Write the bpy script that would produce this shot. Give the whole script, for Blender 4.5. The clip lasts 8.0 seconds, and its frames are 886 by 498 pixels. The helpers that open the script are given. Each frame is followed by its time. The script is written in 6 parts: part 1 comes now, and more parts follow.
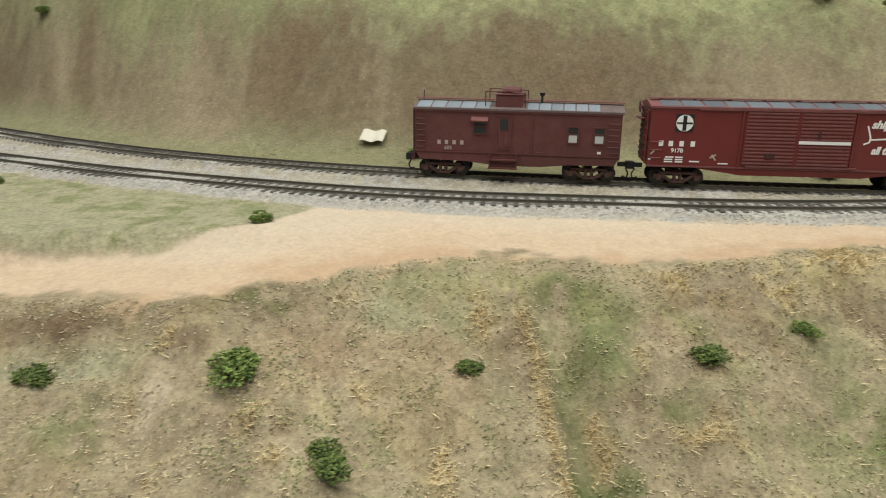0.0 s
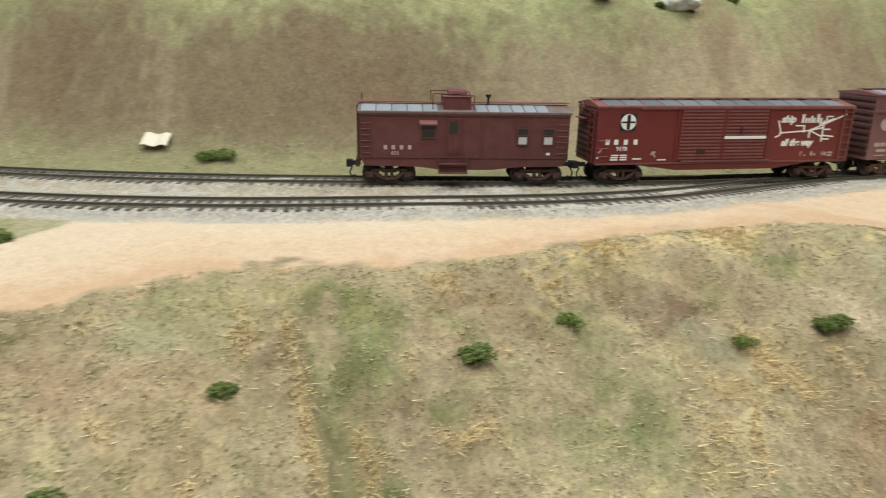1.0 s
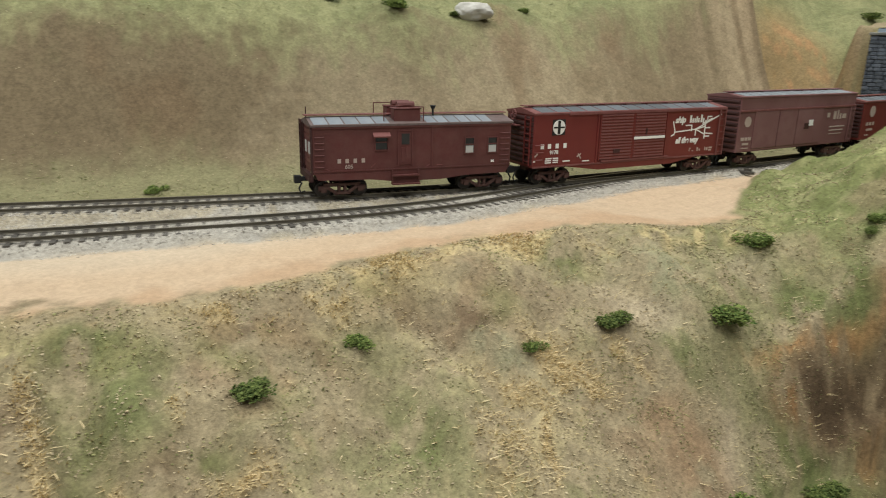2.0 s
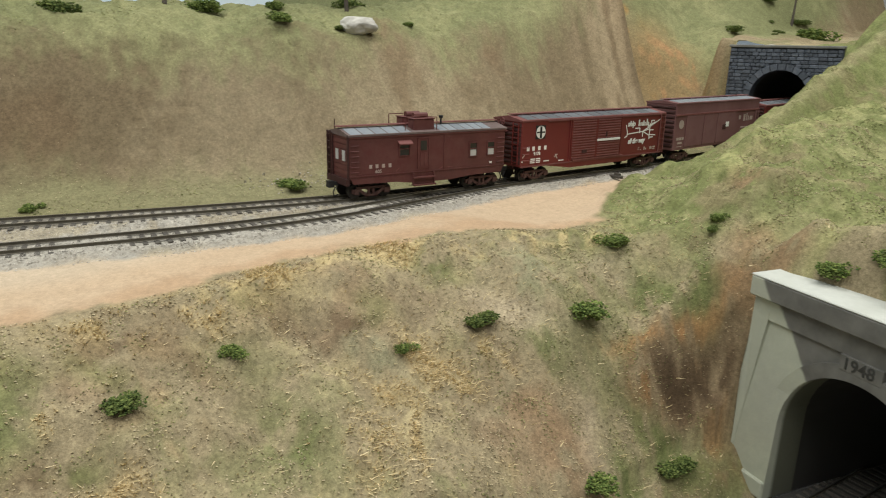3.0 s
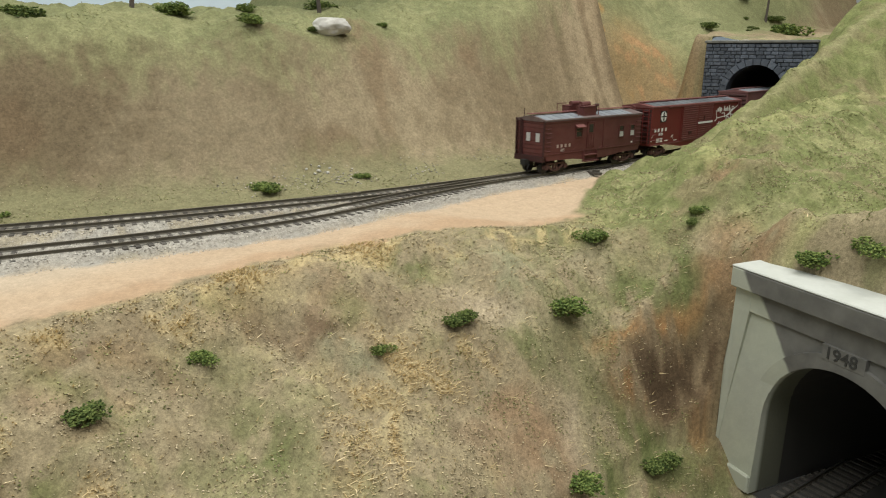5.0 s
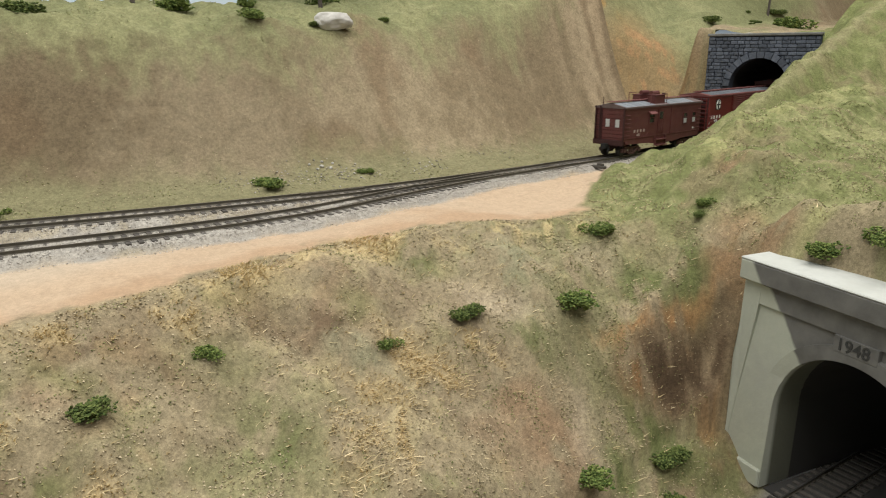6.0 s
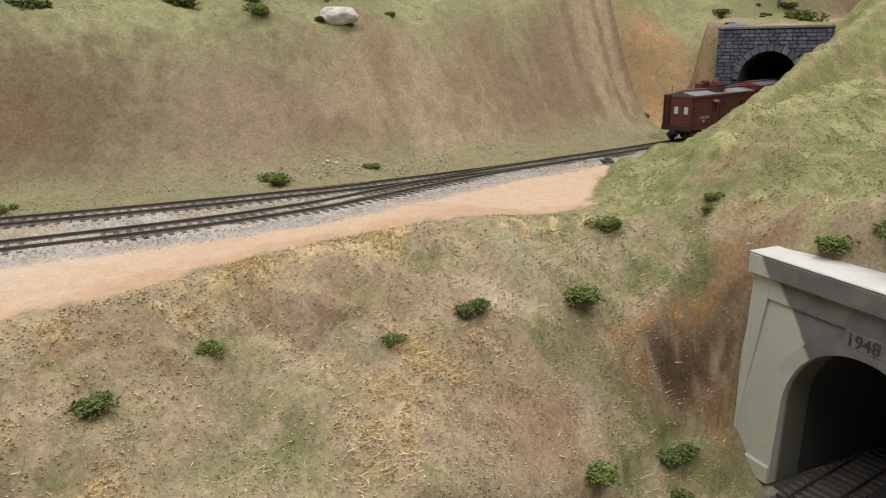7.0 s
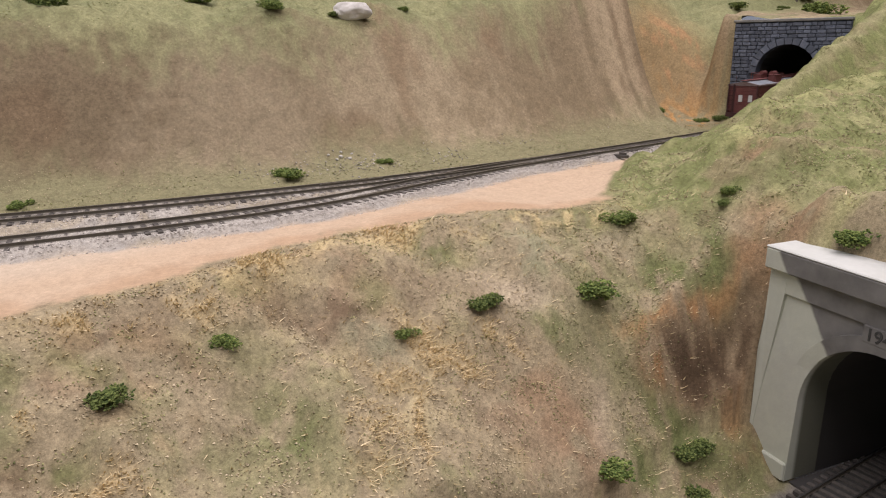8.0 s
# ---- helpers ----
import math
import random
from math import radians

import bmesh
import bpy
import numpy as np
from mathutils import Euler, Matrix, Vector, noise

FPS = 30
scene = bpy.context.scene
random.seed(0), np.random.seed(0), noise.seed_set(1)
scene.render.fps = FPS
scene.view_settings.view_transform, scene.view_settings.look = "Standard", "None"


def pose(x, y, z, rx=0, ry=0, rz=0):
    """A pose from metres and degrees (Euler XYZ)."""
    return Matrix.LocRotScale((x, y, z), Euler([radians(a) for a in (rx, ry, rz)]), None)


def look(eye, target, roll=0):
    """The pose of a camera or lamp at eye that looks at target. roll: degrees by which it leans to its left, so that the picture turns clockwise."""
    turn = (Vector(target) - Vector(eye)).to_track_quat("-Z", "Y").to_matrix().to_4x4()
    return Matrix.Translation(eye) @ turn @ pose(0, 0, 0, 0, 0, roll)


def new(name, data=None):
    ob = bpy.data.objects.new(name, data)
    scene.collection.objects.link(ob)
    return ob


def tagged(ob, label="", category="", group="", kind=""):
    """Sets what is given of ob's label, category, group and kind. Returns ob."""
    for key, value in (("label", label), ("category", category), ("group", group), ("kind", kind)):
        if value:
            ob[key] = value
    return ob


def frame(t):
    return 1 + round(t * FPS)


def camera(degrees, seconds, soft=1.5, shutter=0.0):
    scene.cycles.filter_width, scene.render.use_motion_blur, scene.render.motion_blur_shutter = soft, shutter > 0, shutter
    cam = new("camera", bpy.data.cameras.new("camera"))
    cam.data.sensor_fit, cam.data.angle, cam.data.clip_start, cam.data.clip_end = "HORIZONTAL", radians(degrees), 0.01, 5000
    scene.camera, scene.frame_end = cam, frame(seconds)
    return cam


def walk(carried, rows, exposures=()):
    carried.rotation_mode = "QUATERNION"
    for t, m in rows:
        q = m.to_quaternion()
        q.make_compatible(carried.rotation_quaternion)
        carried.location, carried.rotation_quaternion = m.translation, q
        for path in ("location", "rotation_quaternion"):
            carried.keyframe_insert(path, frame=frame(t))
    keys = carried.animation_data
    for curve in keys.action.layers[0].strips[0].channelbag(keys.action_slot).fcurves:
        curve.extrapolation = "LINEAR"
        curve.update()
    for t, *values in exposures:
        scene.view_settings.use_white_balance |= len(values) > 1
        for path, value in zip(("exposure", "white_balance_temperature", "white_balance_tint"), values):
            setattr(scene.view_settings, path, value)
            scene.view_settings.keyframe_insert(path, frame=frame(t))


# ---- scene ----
cam = camera(64.65, 8.0, soft=1.1, shutter=0.4)


def aim(x, y, z, yaw, pitch, roll):
    """A camera pose from a place and three angles in degrees."""
    a, b = radians(yaw), radians(pitch)
    way = Vector((-math.sin(a) * math.cos(b), math.cos(a) * math.cos(b), math.sin(b)))
    eye = Vector((x, y, z))
    return look(eye, eye + way, roll)


PATH = [
    (0.0, aim(-0.3347, -0.0062, 0.0917, -6.139, -17.339, 0.602)),
    (0.5, aim(-0.3210, -0.0023, 0.0936, -11.380, -17.551, 1.099)),
    (1.0, aim(-0.2948, -0.0014, 0.0927, -18.584, -17.409, 1.185)),
    (1.5, aim(-0.2753, 0.0015, 0.0940, -26.302, -17.042, 1.261)),
    (2.0, aim(-0.2632, 0.0026, 0.0938, -31.902, -16.525, 1.253)),
    (2.2, aim(-0.2609, -0.0005, 0.0957, -33.620, -16.557, 1.576)),
    (3.3, aim(-0.2546, -0.0302, 0.1031, -39.669, -15.902, 1.002)),
    (3.5, aim(-0.2545, -0.0290, 0.1007, -39.663, -15.642, 0.776)),
    (4.0, aim(-0.2507, -0.0246, 0.0995, -39.622, -15.564, 0.424)),
    (4.5, aim(-0.2480, -0.0246, 0.0973, -39.338, -15.415, 0.182)),
    (4.7, aim(-0.2478, -0.0249, 0.0973, -39.988, -15.545, 0.484)),
    (6.0, aim(-0.2483, -0.0202, 0.0932, -40.163, -15.741, -0.114)),
    (6.5, aim(-0.2465, -0.0190, 0.0919, -39.743, -15.877, -0.262)),
    (7.0, aim(-0.2452, -0.0202, 0.0918, -39.376, -16.049, -0.415)),
    (7.5, aim(-0.2456, -0.0203, 0.0913, -38.764, -16.153, -0.551)),
    (8.0, aim(-0.2444, -0.0197, 0.0903, -38.198, -16.300, -0.753)),
]
walk(cam, PATH, exposures=[(0.0, 0.16, 6350, 5), (0.5, 0.32, 6350, 5), (1.0, 0.36, 6350, 5), (1.5, 0.27, 6350, 5), (2.0, 0.10, 6400, 6), (3.3, 0.08, 6480, 6), (4.7, 0.10, 6480, 6), (6.0, 0.13, 6480, 10), (7.0, 0.13, 6500, 18), (8.0, 0.13, 6400, 25)])

# ---- light: a closed layout room with ceiling lights ----
world = bpy.data.worlds.new("room_air")
world.use_nodes = True
world.node_tree.nodes["Background"].inputs[0].default_value = (0.9, 0.95, 1.0, 1)
world.node_tree.nodes["Background"].inputs[1].default_value = 0.05
scene.world = world


def ceiling_lamp(x, y, sx, sy, watts):
    d = bpy.data.lights.new("ceiling_lamp", "AREA")
    d.shape, d.size, d.size_y, d.energy, d.color = "RECTANGLE", sx, sy, watts, (1.0, 0.98, 0.955)
    lamp = new("ceiling_lamp", d)
    lamp.matrix_basis = look((x, y, 1.42), (x, y, 0))
    return lamp


ceiling_lamp(-0.9, 0.25, 1.2, 0.30, 16)
ceiling_lamp(0.7, 0.25, 1.2, 0.30, 16)
ceiling_lamp(-0.2, -0.75, 1.6, 0.30, 16)


# ---- materials ----
def material(name, base, rough=0.8, metal=0.0, second=None, scale=200.0, amount=0.5, bump=0.0, bump_scale=600.0, third=None, third_scale=30.0, vary=0.0, spec=0.3):
    """Noise-mixed paint or stone: base and second colours in fine grain, third in large stains, and a fine relief."""
    m = bpy.data.materials.new(name)
    m.use_nodes = True
    t = m.node_tree
    p = t.nodes["Principled BSDF"]
    p.inputs["Roughness"].default_value, p.inputs["Metallic"].default_value = rough, metal
    p.inputs["Specular IOR Level"].default_value = spec
    co = t.nodes.new("ShaderNodeTexCoord")

    def noise_at(s, detail=4.0):
        n = t.nodes.new("ShaderNodeTexNoise")
        n.inputs["Scale"].default_value, n.inputs["Detail"].default_value, n.inputs["Roughness"].default_value = s, detail, 0.65
        t.links.new(co.outputs["Object"], n.inputs["Vector"])
        return n.outputs["Fac"]

    def mixed(fac, a, b, lo=0.35, hi=0.65, top=1.0):
        r = t.nodes.new("ShaderNodeMapRange")
        r.inputs[1].default_value, r.inputs[2].default_value, r.inputs[4].default_value = lo, hi, top
        t.links.new(fac, r.inputs[0])
        x = t.nodes.new("ShaderNodeMix")
        x.data_type = "RGBA"
        t.links.new(r.outputs[0], x.inputs[0])
        for k, v in ((6, a), (7, b)):
            if isinstance(v, tuple):
                x.inputs[k].default_value = (*v, 1)
            else:
                t.links.new(v, x.inputs[k])
        return x.outputs[2]

    c = base
    if second:
        c = mixed(noise_at(scale), c, second, top=amount)
    if third:
        c = mixed(noise_at(third_scale), c, third, 0.45, 0.7, 0.7)
    if vary:
        info = t.nodes.new("ShaderNodeObjectInfo")
        h = t.nodes.new("ShaderNodeHueSaturation")
        r = t.nodes.new("ShaderNodeMapRange")
        r.inputs[3].default_value, r.inputs[4].default_value = 1 - vary, 1 + vary
        t.links.new(info.outputs["Random"], r.inputs[0])
        t.links.new(r.outputs[0], h.inputs["Value"])
        if isinstance(c, tuple):
            h.inputs["Color"].default_value = (*c, 1)
        else:
            t.links.new(c, h.inputs["Color"])
        c = h.outputs[0]
    if isinstance(c, tuple):
        p.inputs["Base Color"].default_value = (*c, 1)
    else:
        t.links.new(c, p.inputs["Base Color"])
    if bump:
        b = t.nodes.new("ShaderNodeBump")
        b.inputs["Strength"].default_value, b.inputs["Distance"].default_value = bump, 0.0006
        t.links.new(noise_at(bump_scale, 3.0), b.inputs["Height"])
        t.links.new(b.outputs[0], p.inputs["Normal"])
    return m


def island_material(name, a, b, rough=0.95):
    """Crumbs and leaves: each loose piece takes a shade between two colours."""
    m = bpy.data.materials.new(name)
    m.use_nodes = True
    t = m.node_tree
    p = t.nodes["Principled BSDF"]
    p.inputs["Roughness"].default_value = rough
    p.inputs["Specular IOR Level"].default_value = 0.1
    g = t.nodes.new("ShaderNodeNewGeometry")
    x = t.nodes.new("ShaderNodeMix")
    x.data_type = "RGBA"
    x.inputs[6].default_value, x.inputs[7].default_value = (*a, 1), (*b, 1)
    t.links.new(g.outputs["Random Per Island"], x.inputs[0])
    t.links.new(x.outputs[2], p.inputs["Base Color"])
    return m


def scenery_material():
    """Ground cover: the sheet's own colour layer, broken up by turf grain at two sizes and a fine relief."""
    m = bpy.data.materials.new("scenery_ground")
    m.use_nodes = True
    t = m.node_tree
    p = t.nodes["Principled BSDF"]
    p.inputs["Roughness"].default_value = 0.95
    p.inputs["Specular IOR Level"].default_value = 0.1
    a = t.nodes.new("ShaderNodeAttribute")
    a.attribute_name = "cover"
    co = t.nodes.new("ShaderNodeTexCoord")
    last = a.outputs["Color"]
    for s, lo, hi in ((1500.0, 0.76, 1.26), (420.0, 0.70, 1.32), (110.0, 0.82, 1.20)):
        n = t.nodes.new("ShaderNodeTexNoise")
        n.inputs["Scale"].default_value, n.inputs["Detail"].default_value, n.inputs["Roughness"].default_value = s, 5.0, 0.7
        t.links.new(co.outputs["Object"], n.inputs["Vector"])
        r = t.nodes.new("ShaderNodeMapRange")
        r.inputs[1].default_value, r.inputs[2].default_value, r.inputs[3].default_value, r.inputs[4].default_value = 0.3, 0.7, lo, hi
        t.links.new(n.outputs["Fac"], r.inputs[0])
        k = t.nodes.new("ShaderNodeMix")
        k.data_type = "FLOAT"
        k.inputs[2].default_value = 1.0
        t.links.new(a.outputs["Alpha"], k.inputs[0])
        t.links.new(r.outputs[0], k.inputs[3])
        h = t.nodes.new("ShaderNodeHueSaturation")
        t.links.new(k.outputs[0], h.inputs["Value"])
        t.links.new(last, h.inputs["Color"])
        last = h.outputs[0]
    t.links.new(last, p.inputs["Base Color"])
    n = t.nodes.new("ShaderNodeTexNoise")
    n.inputs["Scale"].default_value, n.inputs["Detail"].default_value, n.inputs["Roughness"].default_value = 700.0, 6.0, 0.7
    t.links.new(co.outputs["Object"], n.inputs["Vector"])
    b = t.nodes.new("ShaderNodeBump")
    b.inputs["Strength"].default_value, b.inputs["Distance"].default_value = 0.6, 0.0008
    t.links.new(n.outputs["Fac"], b.inputs["Height"])
    t.links.new(b.outputs[0], p.inputs["Normal"])
    return m


def two_tone_concrete():
    """Pale painted concrete with a darker area over the crown of the portal and part of the cornice."""
    m = material("painted_concrete", (0.475, 0.495, 0.405), 0.85, second=(0.41, 0.435, 0.355), scale=120, amount=0.5, third=(0.42, 0.425, 0.365), third_scale=30, bump=0.25, bump_scale=500)
    t = m.node_tree
    p = t.nodes["Principled BSDF"]
    clean = p.inputs["Base Color"].links[0].from_socket
    co = t.nodes.new("ShaderNodeTexCoord")
    sep = t.nodes.new("ShaderNodeSeparateXYZ")
    t.links.new(co.outputs["Object"], sep.inputs[0])

    def calc(op, a, b):
        k = t.nodes.new("ShaderNodeMath")
        k.operation = op
        for i, v in enumerate((a, b)):
            if isinstance(v, float):
                k.inputs[i].default_value = v
            else:
                t.links.new(v, k.inputs[i])
        return k.outputs[0]
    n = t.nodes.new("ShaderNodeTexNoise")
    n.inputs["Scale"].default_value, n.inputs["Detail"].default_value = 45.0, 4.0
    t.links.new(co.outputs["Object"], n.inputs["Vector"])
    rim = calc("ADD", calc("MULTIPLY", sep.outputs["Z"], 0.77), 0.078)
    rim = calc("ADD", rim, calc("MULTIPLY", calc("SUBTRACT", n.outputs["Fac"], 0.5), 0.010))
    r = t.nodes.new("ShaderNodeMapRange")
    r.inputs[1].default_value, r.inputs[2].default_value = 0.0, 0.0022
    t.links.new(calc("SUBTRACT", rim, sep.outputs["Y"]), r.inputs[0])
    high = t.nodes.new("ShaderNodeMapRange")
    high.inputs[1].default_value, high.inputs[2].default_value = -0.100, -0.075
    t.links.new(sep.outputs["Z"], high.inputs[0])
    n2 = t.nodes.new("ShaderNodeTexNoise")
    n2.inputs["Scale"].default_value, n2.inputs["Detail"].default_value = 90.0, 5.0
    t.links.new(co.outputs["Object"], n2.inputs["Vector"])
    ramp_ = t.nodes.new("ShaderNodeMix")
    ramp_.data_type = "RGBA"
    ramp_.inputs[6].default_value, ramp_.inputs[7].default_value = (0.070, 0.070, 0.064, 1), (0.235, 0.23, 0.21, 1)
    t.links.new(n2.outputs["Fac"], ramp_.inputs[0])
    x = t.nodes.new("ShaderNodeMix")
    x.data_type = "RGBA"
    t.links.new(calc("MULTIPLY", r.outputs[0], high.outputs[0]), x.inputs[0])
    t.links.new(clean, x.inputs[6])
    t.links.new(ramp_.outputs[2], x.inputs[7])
    # shade inside the arch reveal, put into the colour by depth
    reveal_shade = t.nodes.new("ShaderNodeMapRange")
    reveal_shade.inputs[1].default_value, reveal_shade.inputs[2].default_value, reveal_shade.inputs[4].default_value = 0.0032, 0.0060, 0.95
    t.links.new(sep.outputs["X"], reveal_shade.inputs[0])
    inner = calc("MULTIPLY", reveal_shade.outputs[0], calc("LESS_THAN", calc("ABSOLUTE", sep.outputs["Y"], 0.0), 0.0480))
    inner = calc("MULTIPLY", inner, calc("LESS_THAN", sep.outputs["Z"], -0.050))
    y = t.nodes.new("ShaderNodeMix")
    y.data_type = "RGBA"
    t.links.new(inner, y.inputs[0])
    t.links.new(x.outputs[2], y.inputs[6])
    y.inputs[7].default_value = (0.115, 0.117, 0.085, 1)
    t.links.new(y.outputs[2], p.inputs["Base Color"])
    return m


M_GROUND = scenery_material()
M_ROOM = material("painted_plaster", (0.62, 0.62, 0.60), 0.9)
M_CEILING = material("white_ceiling", (0.8, 0.8, 0.78), 0.9)
M_SKY = material("painted_sky_board", (0.62, 0.74, 0.88), 0.9, second=(0.72, 0.80, 0.90), scale=3, amount=0.8)
M_FLOOR = material("concrete_floor", (0.25, 0.25, 0.24), 0.8, second=(0.2, 0.2, 0.19), scale=8)
M_RAIL = material("weathered_rail", (0.125, 0.112, 0.085), 0.6, 0.2, second=(0.085, 0.076, 0.060), scale=400)
M_RAILTOP = material("polished_rail_head", (0.42, 0.41, 0.39), 0.28, 0.9, second=(0.3, 0.28, 0.25), scale=90, amount=0.7)
M_TIE = material("dusty_dark_tie", (0.085, 0.077, 0.066), 0.85, second=(0.15, 0.135, 0.115), scale=500, vary=0.3)
M_CABOOSE = material("oxide_brown_paint", (0.112, 0.034, 0.031), 0.6, second=(0.135, 0.056, 0.049), scale=160, amount=0.6, third=(0.080, 0.032, 0.028), third_scale=25, bump=0.15, bump_scale=900)
M_BOXRED = material("mineral_red_paint", (0.155, 0.027, 0.024), 0.5, second=(0.13, 0.026, 0.023), scale=60, amount=0.5, third=(0.17, 0.045, 0.038), third_scale=14, bump=0.1, bump_scale=900)
M_BOXEDGE = material("dusty_red_and_rib_light", (0.185, 0.070, 0.064), 0.7, second=(0.13, 0.042, 0.037), scale=200, amount=0.6)
M_OLDRED = material("faded_brown_paint", (0.180, 0.082, 0.082), 0.7, second=(0.23, 0.125, 0.122), scale=80, amount=0.7, third=(0.115, 0.042, 0.040), third_scale=20)
# dark fittings; on boxcar ends the colour also holds the shade between cars
M_CARDARK = material("dark_paint_and_end_shade", (0.055, 0.022, 0.02), 0.7, second=(0.04, 0.018, 0.016), scale=120)
M_ROOFGREY = material("galvanised_roof", (0.20, 0.22, 0.245), 0.5, 0.15, second=(0.28, 0.30, 0.32), scale=120, vary=0.18)
M_ROOFDUST = material("dusty_brown_roof", (0.115, 0.078, 0.072), 0.75, second=(0.16, 0.125, 0.118), scale=180, amount=0.7)
M_ROOFDARK = material("dull_roof_panel", (0.12, 0.13, 0.145), 0.55, 0.2, second=(0.17, 0.18, 0.19), scale=120, vary=0.25)
M_TRUCK = material("dusty_truck_casting", (0.075, 0.036, 0.030), 0.75, second=(0.13, 0.075, 0.062), scale=300)
M_WHEEL = material("dark_wheel_steel", (0.05, 0.045, 0.04), 0.5, 0.5)
M_BLACK = material("black_paint", (0.02, 0.02, 0.02), 0.6)
M_WHITE = material("white_lettering", (0.78, 0.77, 0.74), 0.6)
M_FADED = material("faded_lettering", (0.42, 0.33, 0.29), 0.7)
M_SHADE = material("white_window_shade", (0.46, 0.46, 0.44), 0.7)
M_GLASS = material("dark_window", (0.03, 0.028, 0.026), 0.15, spec=0.5)
M_CONCRETE = two_tone_concrete()
M_CAP = material("pale_concrete_cap", (0.52, 0.53, 0.485), 0.85, second=(0.44, 0.45, 0.41), scale=150, amount=0.6, third=(0.47, 0.48, 0.43), third_scale=40, bump=0.2)
M_GRIME = material("grimy_concrete", (0.17, 0.17, 0.155), 0.85, second=(0.25, 0.25, 0.23), scale=110, amount=0.7, third=(0.12, 0.12, 0.11), third_scale=40, bump=0.3, bump_scale=500)
M_DATE = material("dark_figures", (0.05, 0.05, 0.046), 0.85)
M_DARK = material("near_black_lining", (0.05, 0.048, 0.044), 0.95)
M_STONE = material("blue_grey_stone", (0.085, 0.10, 0.125), 0.85, second=(0.145, 0.16, 0.19), scale=250, amount=0.7, bump=0.5, bump_scale=700, vary=0.28)
M_MORTAR = material("dark_mortar", (0.062, 0.072, 0.088), 0.9)
M_ROCK = material("pale_boulder", (0.62, 0.60, 0.55), 0.9, second=(0.42, 0.40, 0.36), scale=3.2, amount=0.8, bump=0.8, bump_scale=6)
M_CARD = material("cream_card", (0.62, 0.57, 0.46), 0.8, second=(0.55, 0.50, 0.40), scale=120)
M_BARK = material("grey_bark", (0.10, 0.085, 0.07), 0.9, second=(0.06, 0.05, 0.045), scale=300, bump=0.5)
M_LEAF = island_material("green_foam_leaf", (0.042, 0.076, 0.020), (0.22, 0.27, 0.078))
M_LEAFDARK = island_material("dark_green_foam_leaf", (0.034, 0.058, 0.018), (0.17, 0.205, 0.062))
M_CRUMB = island_material("turf_crumb", (0.15, 0.125, 0.070), (0.60, 0.50, 0.33))
M_STRAW = island_material("straw_fibre", (0.50, 0.395, 0.205), (0.86, 0.71, 0.44))
M_TURF = island_material("green_turf_crumb", (0.095, 0.110, 0.040), (0.38, 0.37, 0.17))
M_BALLAST = island_material("pale_ballast_grain", (0.24, 0.22, 0.19), (0.62, 0.58, 0.52))


# ---- mesh helpers ----
def part(name, bm, mat, parent=None, label="", smooth=False):
    """Links a bmesh as one mesh object, under a thing or part if one is given."""
    me = bpy.data.meshes.new(name)
    bm.to_mesh(me)
    bm.free()
    for m in mat if isinstance(mat, (list, tuple)) else [mat]:
        me.materials.append(m)
    if smooth:
        me.shade_smooth()
    ob = new(name, me)
    ob.parent = parent
    return tagged(ob, label)


def add_box(bm, x0, x1, y0, y1, z0, z1, m=0):
    v = [bm.verts.new((x, y, z)) for x in (x0, x1) for y in (y0, y1) for z in (z0, z1)]
    for q in ((0, 1, 3, 2), (4, 6, 7, 5), (0, 4, 5, 1), (2, 3, 7, 6), (0, 2, 6, 4), (1, 5, 7, 3)):
        bm.faces.new([v[i] for i in q]).material_index = m


def bevel_all(bm, w, seg=1):
    bmesh.ops.bevel(bm, geom=list(bm.edges), offset=w, segments=seg, affect="EDGES")


def box(x0, x1, y0, y1, z0, z1, bevel=0.0):
    bm = bmesh.new()
    add_box(bm, x0, x1, y0, y1, z0, z1)
    if bevel:
        bevel_all(bm, bevel)
    return bm


def add_rod(bm, a, b, r, n=6, r2=None):
    a, b = Vector(a), Vector(b)
    q = (b - a).to_track_quat("Z", "Y")
    rings = []
    for p, k in ((a, r), (b, r if r2 is None else r2)):
        rings.append([bm.verts.new(p + q @ Vector((k * math.cos(2 * math.pi * i / n), k * math.sin(2 * math.pi * i / n), 0))) for i in range(n)])
    for i in range(n):
        bm.faces.new((rings[0][i], rings[0][(i + 1) % n], rings[1][(i + 1) % n], rings[1][i]))
    bm.faces.new(rings[0][::-1])
    bm.faces.new(rings[1])


def add_prism(bm, outline, y0, y1):
    """Extrudes an (x, z) outline from y0 to y1."""
    a = [bm.verts.new((x, y0, z)) for x, z in outline]
    b = [bm.verts.new((x, y1, z)) for x, z in outline]
    n = len(outline)
    bm.faces.new(a)
    bm.faces.new(b[::-1])
    for i in range(n):
        bm.faces.new((a[i], b[i], b[(i + 1) % n], a[(i + 1) % n]))


def add_prism_x(bm, outline, x0, x1):
    """Extrudes a (y, z) outline from x0 to x1."""
    a = [bm.verts.new((x0, y, z)) for y, z in outline]
    b = [bm.verts.new((x1, y, z)) for y, z in outline]
    n = len(outline)
    bm.faces.new(a)
    bm.faces.new(b[::-1])
    for i in range(n):
        bm.faces.new((a[i], b[i], b[(i + 1) % n], a[(i + 1) % n]))


def holder(name, label, category, group="", kind=""):
    return tagged(new(name), label, category, group, kind)


